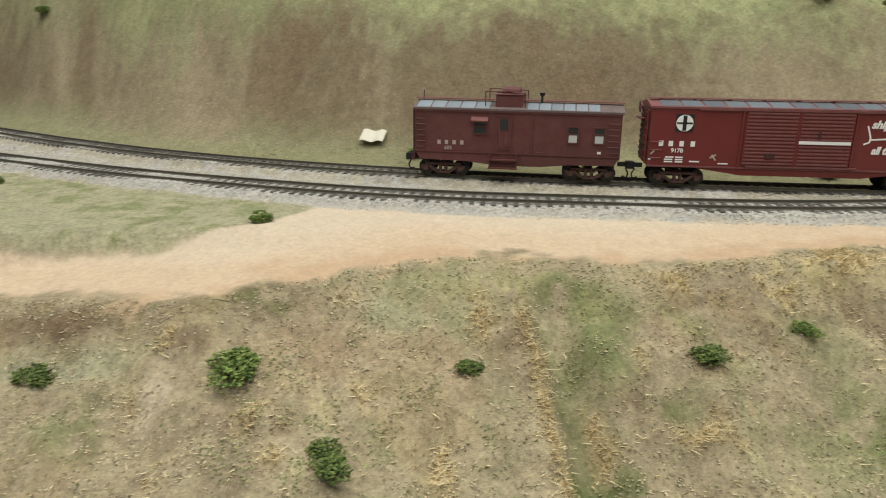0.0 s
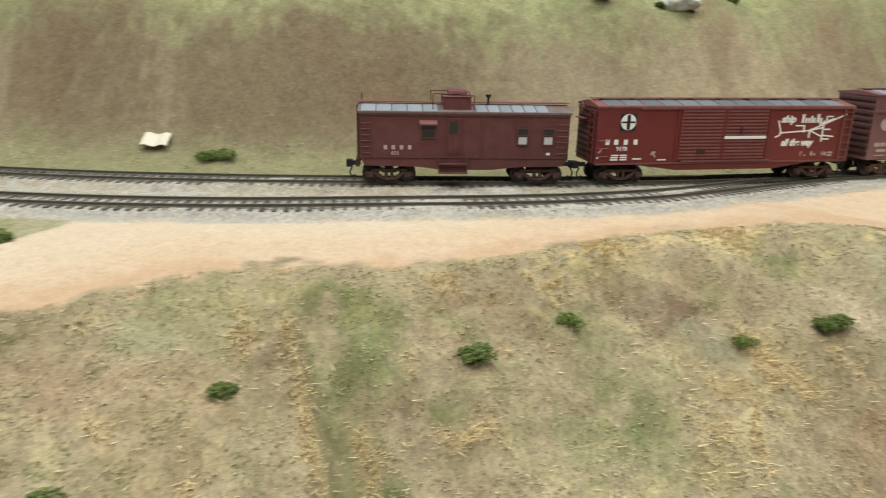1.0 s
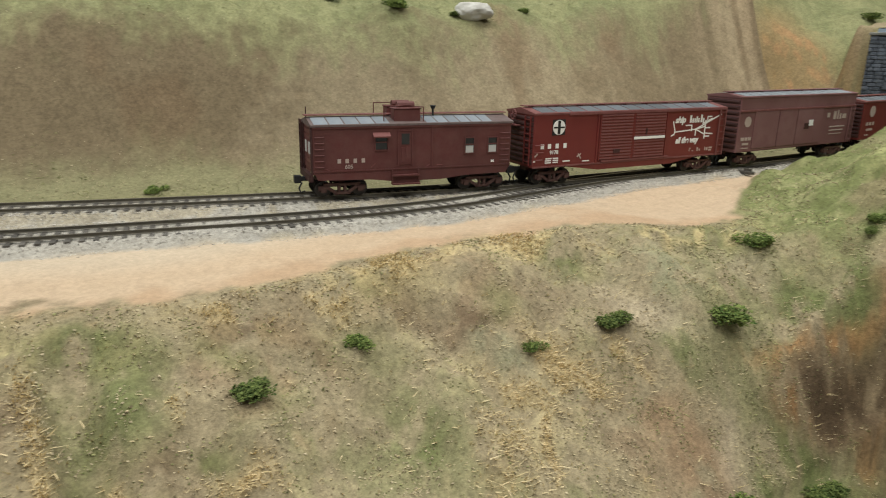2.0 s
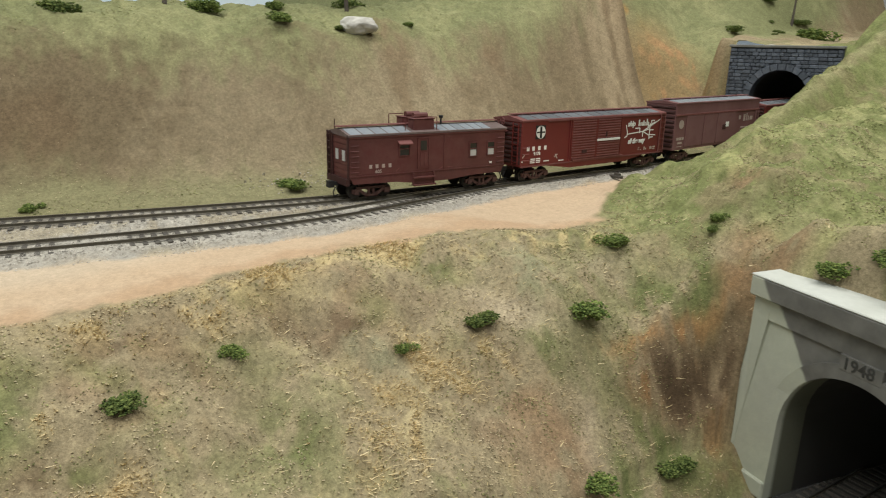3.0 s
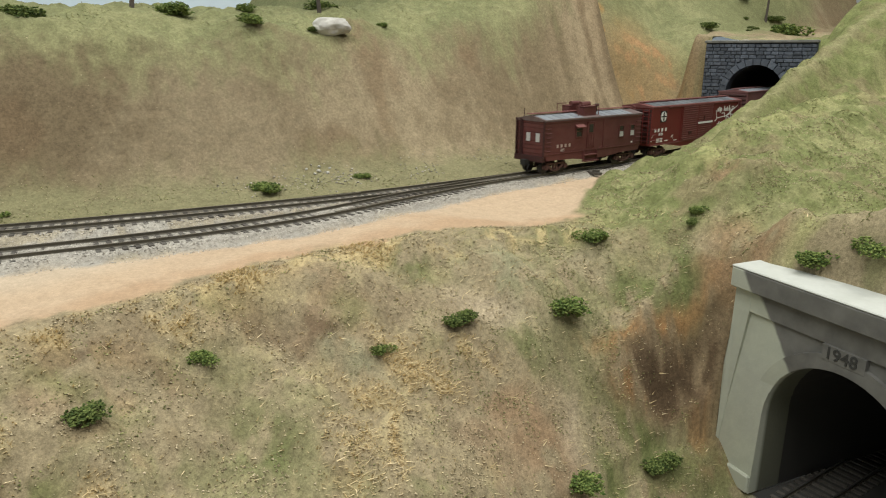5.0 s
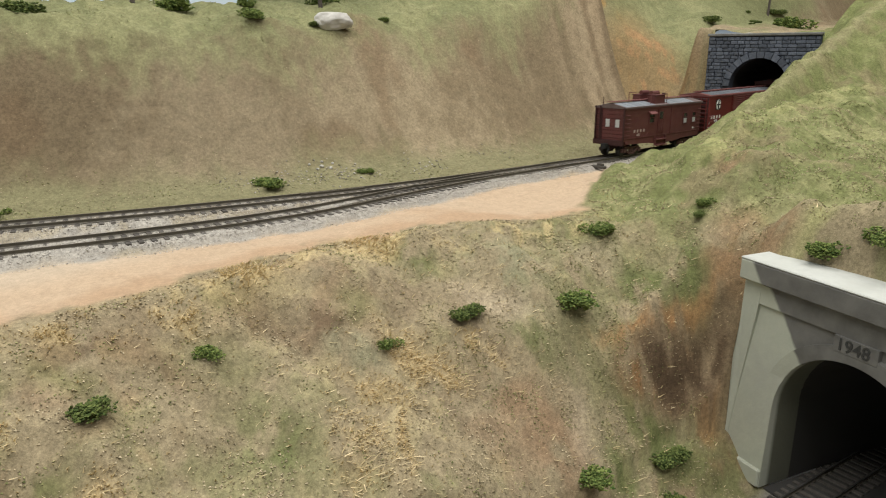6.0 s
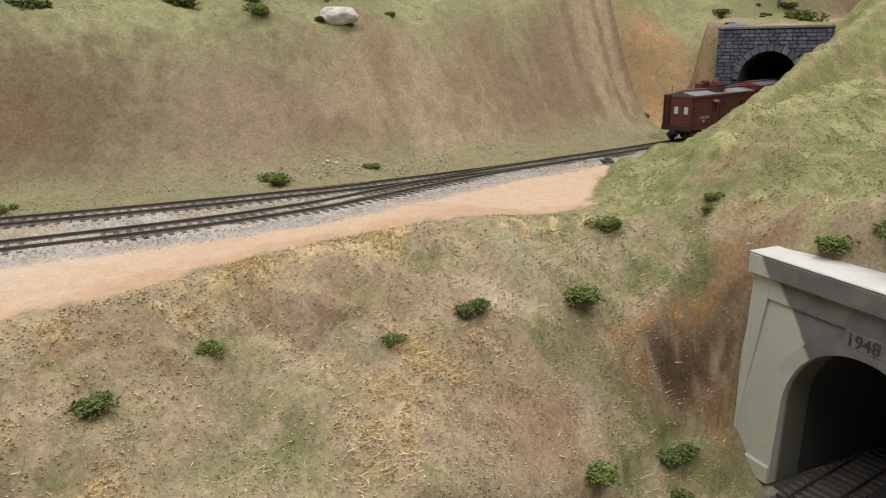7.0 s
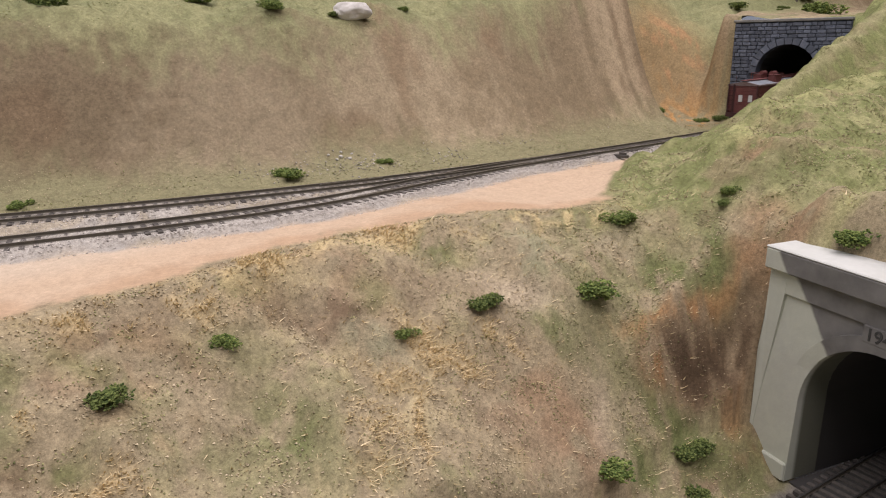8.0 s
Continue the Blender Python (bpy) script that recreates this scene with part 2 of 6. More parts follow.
# ---- the plan: tracks ----
def smooth_line(table):
    """A gliding curve through (x, y) knots: Catmull-Rom, as a function of x for arrays."""
    xs, ys = np.array([a for a, _ in table]), np.array([b for _, b in table])
    m = np.gradient(ys, xs)

    def f(x):
        x = np.clip(np.asarray(x, float), xs[0], xs[-1])
        i = np.clip(np.searchsorted(xs, x) - 1, 0, len(xs) - 2)
        h = xs[i + 1] - xs[i]
        u = (x - xs[i]) / h
        return (2 * u**3 - 3 * u**2 + 1) * ys[i] + (u**3 - 2 * u**2 + u) * h * m[i] + (-2 * u**3 + 3 * u**2) * ys[i + 1] + (u**3 - u**2) * h * m[i + 1]
    return f


main_y = smooth_line([(-1.0, 0.93), (-0.85, 0.815), (-0.7, 0.705), (-0.6, 0.627), (-0.5, 0.559), (-0.4, 0.506), (-0.3, 0.467), (-0.2, 0.4375), (-0.1, 0.4120), (0.0, 0.3925), (0.1, 0.382), (0.2, 0.377), (0.3, 0.376), (0.4, 0.378), (0.5, 0.384), (0.6, 0.394), (0.75, 0.414), (1.1, 0.47)])
siding_y = smooth_line([(-1.0, 0.80), (-0.85, 0.70), (-0.7, 0.60), (-0.607, 0.541), (-0.5, 0.480), (-0.426, 0.445), (-0.353, 0.415), (-0.293, 0.396), (-0.2, 0.3765), (-0.15, 0.3665), (-0.094, 0.3585), (-0.04, 0.3565), (0.06, 0.3690), (0.12, 0.3745), (0.18, 0.3760), (0.24, 0.3765)])
LOWER_Z = -0.1440
lower_y = smooth_line([(-0.5, 0.165), (0.0, 0.118), (0.1, 0.108), (0.25, 0.092), (0.45, 0.07)])


# ---- the plan: land ----
def value_noise(x, y, size, seed):
    """Smooth lattice noise from -1 to 1, for arrays."""
    rs = np.random.RandomState(seed)
    g = rs.uniform(-1, 1, (256, 256))
    u, v = x / size + 17.3, y / size + 5.7
    i, j = np.floor(u).astype(int), np.floor(v).astype(int)
    a, b = u - i, v - j
    a, b = a * a * (3 - 2 * a), b * b * (3 - 2 * b)
    i, j, i1, j1 = i % 256, j % 256, (i + 1) % 256, (j + 1) % 256
    return (g[i, j] * (1 - a) + g[i1, j] * a) * (1 - b) + (g[i, j1] * (1 - a) + g[i1, j1] * a) * b


def fbm(x, y, size, seed, octaves=4):
    return sum(value_noise(x, y, size / 2**k, seed + k) / 2**k for k in range(octaves))


def ramp(x, a, b):
    u = np.clip((x - a) / (b - a), 0, 1)
    return u * u * (3 - 2 * u)


edge_y = smooth_line([(-1.0, 0.30), (-0.7, 0.305), (-0.55, 0.300), (-0.50, 0.296), (-0.45, 0.289), (-0.405, 0.278), (-0.385, 0.285), (-0.36, 0.291), (-0.30, 0.304), (-0.25, 0.293), (-0.2, 0.286), (-0.15, 0.291), (-0.12, 0.297), (-0.05, 0.302), (0.0, 0.298), (0.06, 0.285), (0.10, 0.275), (0.16, 0.27), (1.2, 0.27)])
edge_z = smooth_line([(-1.0, -0.05), (-0.6, -0.027), (-0.45, -0.020), (-0.38, -0.015), (-0.33, -0.011), (-0.2, -0.009), (1.2, -0.009)])
fall_left = smooth_line([(-0.01, 0.0), (0.0, 0.0), (0.03, 0.019), (0.06, 0.041), (0.09, 0.061), (0.14, 0.095), (0.2, 0.128), (0.3, 0.14)])
fall_west = smooth_line([(-0.01, 0.0), (0.0, 0.0), (0.02, 0.018), (0.045, 0.029), (0.08, 0.041), (0.14, 0.075), (0.2, 0.11), (0.3, 0.125)])
fall_right = smooth_line([(-0.01, 0.0), (0.0, 0.0), (0.03, 0.013), (0.05, 0.025), (0.075, 0.044), (0.10, 0.082), (0.125, 0.118), (0.15, 0.134), (0.3, 0.14)])
rise = smooth_line([(0.0, -0.006), (0.03, -0.006), (0.05, -0.002), (0.075, 0.008), (0.09, 0.022), (0.11, 0.050), (0.13, 0.080), (0.148, 0.106), (0.165, 0.120), (0.19, 0.131), (0.22, 0.140), (0.25, 0.138), (0.35, 0.118), (0.8, 0.11)])
setback = smooth_line([(-1.0, 0.0), (-0.6, -0.01), (-0.45, -0.015), (-0.3, -0.02), (-0.15, -0.004), (0.0, 0.0), (0.1, 0.004), (0.25, 0.002), (0.36, 0.002), (0.42, -0.002), (0.452, 0.002), (0.462, 0.03), (0.48, 0.038), (0.51, 0.044), (0.545, 0.04), (0.575, 0.01), (0.62, -0.02), (1.2, -0.03)])
height = smooth_line([(-1.0, 1.25), (-0.6, 1.15), (-0.35, 1.0), (0.1, 1.0), (0.2, 1.06), (0.3, 1.22), (0.40, 1.5), (0.452, 1.52), (0.478, 1.2), (0.52, 0.98), (0.6, 0.92), (0.8, 1.2), (1.2, 1.6)])
# the green spur: heights along lines of equal y
SPUR = [
    (0.02, smooth_line([(0.0, -0.15), (0.095, -0.15), (0.115, -0.016), (0.2, -0.010), (0.3, 0.0), (0.6, 0.02), (1.2, 0.05)])),
    (0.14, smooth_line([(0.0, -0.142), (0.09, -0.140), (0.112, -0.125), (0.135, -0.018), (0.18, 0.003), (0.3, 0.016), (0.6, 0.03), (1.2, 0.06)])),
    (0.165, smooth_line([(0.0, -0.128), (0.06, -0.122), (0.09, -0.114), (0.118, -0.088), (0.14, -0.022), (0.17, 0.006), (0.2, 0.016), (0.3, 0.03), (0.6, 0.04), (1.2, 0.07)])),
    (0.20, smooth_line([(0.0, -0.076), (0.04, -0.077), (0.08, -0.053), (0.12, -0.032), (0.15, -0.010), (0.2, 0.026), (0.25, 0.040), (0.32, 0.050), (0.4, 0.052), (0.6, 0.050), (1.2, 0.08)])),
    (0.24, smooth_line([(0.0, -0.037), (0.05, -0.034), (0.10, -0.022), (0.16, 0.002), (0.2, 0.023), (0.25, 0.042), (0.32, 0.056), (0.4, 0.060), (0.55, 0.056), (0.7, 0.07), (1.2, 0.10)])),
    (0.27, smooth_line([(0.0, -0.017), (0.08, -0.012), (0.13, -0.0095), (0.16, -0.003), (0.2, 0.010), (0.27, 0.019), (0.35, 0.020), (0.45, 0.036), (0.55, 0.080), (0.65, 0.127), (0.8, 0.18), (1.2, 0.28)])),
    (0.305, smooth_line([(0.0, -0.009), (0.155, -0.0085), (0.185, -0.005), (0.22, 0.003), (0.266, 0.013), (0.343, 0.028), (0.4, 0.047), (0.45, 0.063), (0.5, 0.086), (0.56, 0.106), (0.65, 0.136), (0.8, 0.20), (1.2, 0.30)])),
    (0.345, smooth_line([(0.0, -0.008), (0.2, -0.008), (0.3, -0.006), (0.4, 0.002), (0.5, 0.012), (0.58, 0.06), (0.65, 0.125), (0.8, 0.19), (1.2, 0.30)])),
]


def spur_height(x, y):
    z = SPUR[0][1](x)
    for (ya, fa), (yb, fb) in zip(SPUR, SPUR[1:]):
        z = np.where(y >= ya, fa(x) + (fb(x) - fa(x)) * ramp(y, ya, yb), z)
    return z


# far portal: centre of its face, and the way its track runs in
FAR_C, FAR_TURN = (0.587, 0.3905), 10.0
FAR_HALF, FAR_TOP = 0.0625, 0.1135
NEAR_C, NEAR_TURN = (0.1021, 0.0879), -16.0
NEAR_HALF, NEAR_TOP = 0.0718, -0.0160


def base_land(x, y):
    """The smooth height of the scenery, for arrays."""
    yc = main_y(x)
    d = y - yc
    bench = np.full_like(x, -0.0065)
    # road side falls away to the west
    bench = np.where(y < yc - 0.06, edge_z(x) + (-0.0065 - edge_z(x)) * ramp(y, edge_y(x), yc - 0.06), bench)
    k = ramp(x, -0.10, 0.04)
    drop = edge_y(x) - y
    scale = 1 - 0.36 * np.exp(-(((x + 0.30) / 0.035) ** 2))
    west = ramp(-x, 0.31, 0.36)
    fore = edge_z(x) - ((fall_left(drop) * (1 - west) + fall_west(drop) * west) * scale * (1 - k) + fall_right(drop) * k)
    z = np.where(drop > 0, fore, bench)
    w = ramp(x, 0.03, 0.09)
    z = np.where(y < 0.345, z * (1 - w) + spur_height(x, y) * w, z)
    # spur foot meets the track bench
    foot = ramp(y, 0.335, 0.352)
    z = np.where((y >= 0.335) & (y < yc), (spur_height(x, y) * w + z * (1 - w)) * (1 - foot) + np.maximum(-0.0065, -0.0065 + 0 * y) * foot, z)
    z = np.where(d > 0, rise(d - setback(x)) * np.where(d > 0.06, 1 + (height(x) - 1) * ramp(d, 0.06, 0.16), 1), z)
    # raised ballast beds, level with the tie tops
    sd = np.where(x < 0.24, y - siding_y(x), d)
    bed = np.maximum(1 - ramp(np.abs(d), 0.0165, 0.0225), 1 - ramp(np.abs(sd), 0.0165, 0.0225))
    z = z * (1 - bed) + np.maximum(z, -0.0026) * bed
    z = z + 0.16 * ramp(x, 0.40, 0.75) * ramp(y, 0.56, 0.85) + 0.12 * ramp(x, 0.85, 1.1) * ramp(y, 0.40, 0.5) + 0.10 * ramp(x, 0.28, 0.42) * ramp(y, 0.55, 0.70)
    # lower track bed
    low = LOWER_Z - 0.004
    bed = 1 - ramp(np.abs(y - lower_y(x)), 0.018, 0.05)
    z = np.where((x < 0.115) & (z < -0.09), z * (1 - bed) + low * bed, z)
    z = np.maximum(z, -0.152)
    return z


def steepness(x, y):
    e = 0.002
    gx = (base_land(x + e, y) - base_land(x - e, y)) / (2 * e)
    gy = (base_land(x, y + e) - base_land(x, y - e)) / (2 * e)
    return np.hypot(gx, gy)


def land(x, y):
    """The height of the scenery with its lumps and runnels, stepped up behind the two portals, for arrays."""
    z = base_land(x, y)
    yc = main_y(x)
    d, drop = y - yc, edge_y(x) - y
    calm = 1 / (1 + (steepness(x, y) / 1.25) ** 3)
    slope = np.clip(ramp(drop, 0.0, 0.02) + ramp(d, 0.07, 0.1) + ramp(x, 0.13, 0.2) * (y < 0.33), 0, 1)
    flat = 0.10
    lumps = 0.0040 * fbm(x, y, 0.035, 3) + 0.0014 * fbm(x, y, 0.016, 17, 3) + 0.0018 * fbm(x, y, 0.008, 11, 3)
    ledge = 0.0070 * (np.abs(fbm(x, y, 0.055, 131, 3)) - 0.3)
    z = z + (lumps + ledge * (d < 0)) * (flat + (1 - flat) * slope) * calm
    z = z + 0.004 * fbm(x, y, 0.12, 21, 2) * slope * calm
    # erosion runnels down the near bank
    fore_w = ramp(drop, 0.01, 0.03) * (1 - ramp(x, -0.04, 0.03))
    z = z + 0.0020 * value_noise(x + 0.25 * (drop - 0.05), drop * 0.15, 0.016, 31) * fore_w
    for gx, lean, depth, width in ((-0.258, 0.05, 0.013, 0.0085), (-0.270, 0.05, -0.005, 0.006), (-0.242, 0.05, -0.003, 0.006), (-0.225, 0.15, 0.004, 0.008), (-0.43, 0.5, 0.006, 0.012), (-0.10, 0.2, 0.004, 0.012), (-0.19, 0.3, 0.003, 0.010)):
        z = z - depth * np.exp(-((x - gx - lean * (drop - 0.03)) / width) ** 2) * ramp(drop, 0.012, 0.05)
    # runnels on the far bank
    z = z + 0.003 * value_noise(x, d * 0.25, 0.03, 41) * (1 - 0.8 * ramp(x, 0.43, 0.5)) * ramp(d, 0.08, 0.12) * (1 - ramp(d, 0.16, 0.2))
    # behind the far portal the hill stands at its coping
    a = radians(FAR_TURN)
    u = (x - FAR_C[0]) * math.cos(a) + (y - FAR_C[1]) * math.sin(a)
    v = -(x - FAR_C[0]) * math.sin(a) + (y - FAR_C[1]) * math.cos(a)
    top = FAR_TOP - 0.002 + 0.05 * np.clip(u, 0, 1) + 0.12 * np.clip(v, 0, 1) + 0.002 * fbm(x, y, 0.03, 51)
    inside = np.where(np.abs(v) < FAR_HALF, (u > 0.004) * 1.0, ramp(u, -0.004, 0.022)) * (1 - ramp(np.abs(v), 0.082, 0.105))
    z = np.where(inside > 0, np.maximum(z, z + (top - z) * inside), z)
    # behind the near portal the spur stands at its cap
    b = radians(NEAR_TURN)
    un = (x - NEAR_C[0]) * math.cos(b) + (y - NEAR_C[1]) * math.sin(b)
    vn = -(x - NEAR_C[0]) * math.sin(b) + (y - NEAR_C[1]) * math.cos(b)
    front = (un < 0.010) & (np.abs(vn) < NEAR_HALF) & (y < 0.17)
    z = np.where(front, np.minimum(z, LOWER_Z - 0.004 + 0.026 * ramp(vn, 0.042, 0.075)), z)
    back = (un >= 0.010) & (np.abs(vn) < NEAR_HALF + 0.004)
    z = np.where(back, np.maximum(z, NEAR_TOP - 0.003), z)
    return z


# cover colours of worn and grown-over places, and of the shaded cut hollow
SOIL, MOSS, HAY, SAGE, PALE = (0.150, 0.104, 0.064), (0.128, 0.148, 0.055), (0.43, 0.34, 0.19), (0.275, 0.265, 0.165), (0.42, 0.345, 0.24)
SHADED_SOIL, RUST, CLAY, GOLD = (0.080, 0.054, 0.032), (0.31, 0.175, 0.078), (0.28, 0.185, 0.108), (0.335, 0.325, 0.145)
# places by the way their long axis turns: x, y, half length, half width, colour, strength
WEST_BANK = [(-0.344, 0.281, 0.010, 0.004, HAY, 0.5), (-0.385, 0.283, 0.019, 0.008, SOIL, 0.7), (-0.382, 0.280, 0.013, 0.005, MOSS, 0.5), (-0.408, 0.262, 0.012, 0.006, SOIL, 0.6), (-0.416, 0.264, 0.003, 0.006, HAY, 0.5), (-0.461, 0.280, 0.033, 0.006, SOIL, 0.8), (-0.458, 0.265, 0.030, 0.006, SAGE, 0.6), (-0.446, 0.236, 0.016, 0.015, MOSS, 0.4), (-0.428, 0.237, 0.003, 0.009, HAY, 0.7), (-0.418, 0.241, 0.006, 0.012, PALE, 0.5), (-0.376, 0.226, 0.007, 0.005, HAY, 0.5), (-0.370, 0.207, 0.007, 0.003, HAY, 0.5), (-0.337, 0.237, 0.005, 0.003, HAY, 0.6), (-0.332, 0.273, 0.022, 0.008, SAGE, 0.5), (-0.410, 0.207, 0.004, 0.008, HAY, 0.6), (-0.310, 0.203, 0.003, 0.011, HAY, 0.7), (-0.394, 0.223, 0.024, 0.009, SOIL, 0.3)]
GULLY_BANK = [(-0.250, 0.277, 0.015, 0.006, MOSS, 0.8), (-0.237, 0.266, 0.016, 0.007, MOSS, 0.5), (-0.239, 0.250, 0.013, 0.013, MOSS, 0.6), (-0.225, 0.229, 0.012, 0.007, SOIL, 0.6), (-0.219, 0.229, 0.008, 0.004, MOSS, 0.5), (-0.248, 0.208, 0.012, 0.004, MOSS, 0.7), (-0.250, 0.227, 0.004, 0.006, HAY, 0.8), (-0.246, 0.218, 0.004, 0.004, HAY, 0.7), (-0.225, 0.247, 0.003, 0.005, HAY, 0.6), (-0.289, 0.269, 0.004, 0.011, HAY, 0.6), (-0.207, 0.219, 0.010, 0.004, HAY, 0.8), (-0.199, 0.276, 0.009, 0.003, HAY, 0.6), (-0.155, 0.275, 0.011, 0.005, HAY, 0.7), (-0.279, 0.256, 0.010, 0.015, SOIL, 0.5), (-0.193, 0.269, 0.016, 0.007, SOIL, 0.6), (-0.140, 0.254, 0.019, 0.011, MOSS, 0.3), (-0.137, 0.219, 0.008, 0.010, MOSS, 0.5), (-0.130, 0.280, 0.014, 0.004, MOSS, 0.5)]
MIDDLE_BANK = [(-0.038, 0.298, 0.017, 0.008, HAY, 0.9), (-0.112, 0.290, 0.011, 0.012, HAY, 0.7), (-0.096, 0.287, 0.007, 0.009, SOIL, 0.5), (-0.087, 0.256, 0.013, 0.005, SOIL, 0.8), (-0.114, 0.267, 0.016, 0.005, SOIL, 0.5), (-0.021, 0.273, 0.014, 0.009, MOSS, 0.6), (-0.069, 0.258, 0.011, 0.010, MOSS, 0.4), (0.028, 0.253, 0.021, 0.016, SAGE, 0.5), (-0.080, 0.242, 0.016, 0.005, SAGE, 0.6), (0.008, 0.236, 0.025, 0.008, PALE, 0.5), (-0.050, 0.228, 0.017, 0.007, HAY, 0.8), (-0.076, 0.225, 0.018, 0.003, HAY, 0.5), (-0.083, 0.200, 0.0025, 0.017, HAY, 0.9), (-0.102, 0.206, 0.012, 0.015, HAY, 0.4), (-0.017, 0.223, 0.012, 0.004, HAY, 0.6), (0.013, 0.215, 0.013, 0.006, MOSS, 0.5)]
EAST_BANK = [(-0.003, 0.195, 0.025, 0.013, CLAY, 0.5), (0.024, 0.183, 0.010, 0.012, PALE, 0.4), (-0.139, 0.226, 0.021, 0.012, MOSS, 0.3), (-0.182, 0.278, 0.011, 0.004, HAY, 0.7), (-0.157, 0.274, 0.011, 0.004, HAY, 0.7), (-0.173, 0.263, 0.024, 0.006, SOIL, 0.5), (-0.197, 0.254, 0.018, 0.005, MOSS, 0.4), (0.085, 0.232, 0.018, 0.007, PALE, 0.5), (0.083, 0.254, 0.018, 0.010, MOSS, 0.5)]
# face of the cut: brown soil, the hollow's shade put into its colour
CUT_FACE = [(0.093, 0.1800, 0.034, 0.0100, SOIL, 0.85), (0.088, 0.1815, 0.024, 0.0065, SHADED_SOIL, 0.75), (0.112, 0.172, 0.010, 0.007, SHADED_SOIL, 0.6), (0.095, 0.1915, 0.036, 0.0026, RUST, 0.75), (0.066, 0.190, 0.006, 0.008, RUST, 0.5)]
CUT_AND_SPUR = [(0.107, 0.161, 0.008, 0.005, RUST, 0.6), (0.073, 0.168, 0.030, 0.007, MOSS, 0.8), (0.041, 0.166, 0.014, 0.007, MOSS, 0.7), (0.101, 0.206, 0.020, 0.010, MOSS, 0.75), (0.127, 0.196, 0.010, 0.016, MOSS, 0.7), (0.191, 0.209, 0.008, 0.014, CLAY, 0.6), (0.146, 0.153, 0.009, 0.011, CLAY, 0.65), (0.152, 0.177, 0.013, 0.014, CLAY, 0.55), (0.146, 0.132, 0.011, 0.007, GOLD, 0.5), (0.188, 0.184, 0.023, 0.010, MOSS, 0.5), (0.212, 0.230, 0.013, 0.020, GOLD, 0.5)]


def worn_places(x, y, n2, fine, tables=((6, WEST_BANK), (6, GULLY_BANK), (40, MIDDLE_BANK), (40, EAST_BANK))):
    """The weights of the places in the tables, with ragged edges."""
    for turn, table in tables:
        ca, sa = math.cos(radians(turn)), math.sin(radians(turn))
        for px, py, ra, rb, kind, much in table:
            u, v = (x - px) * ca - (y - py) * sa + 0.004 * n2, (x - px) * sa + (y - py) * ca + 0.003 * fine
            yield np.clip(1.35 * much, 0, 1) * np.exp(-0.7 * ((u / ra) ** 2 + (v / rb) ** 2) ** 1.5) * ramp(fine + 0.6 * n2, -1.1, 0.1), kind


def hay_cover(x, y):
    """How thick dry straw lies, from 0 to 1."""
    n2, fine = fbm(x, y, 0.018, 71), fbm(x, y, 0.007, 111, 3)
    w = np.zeros_like(x)
    for weight, kind in worn_places(x, y, n2, fine):
        if kind is HAY:
            w = np.maximum(w, weight)
    gully = x + 0.258 - 0.05 * (edge_y(x) - y - 0.05)
    return np.maximum(w, 0.8 * np.exp(-((gully + 0.012) / 0.0035) ** 2) * ramp(edge_y(x) - y, 0.02, 0.035))


west_rim = smooth_line([(-1.2, 0.36), (-0.6, 0.352), (-0.517, 0.345), (-0.462, 0.340), (-0.435, 0.3415), (-0.41, 0.352), (-0.388, 0.366), (-0.36, 0.40)])


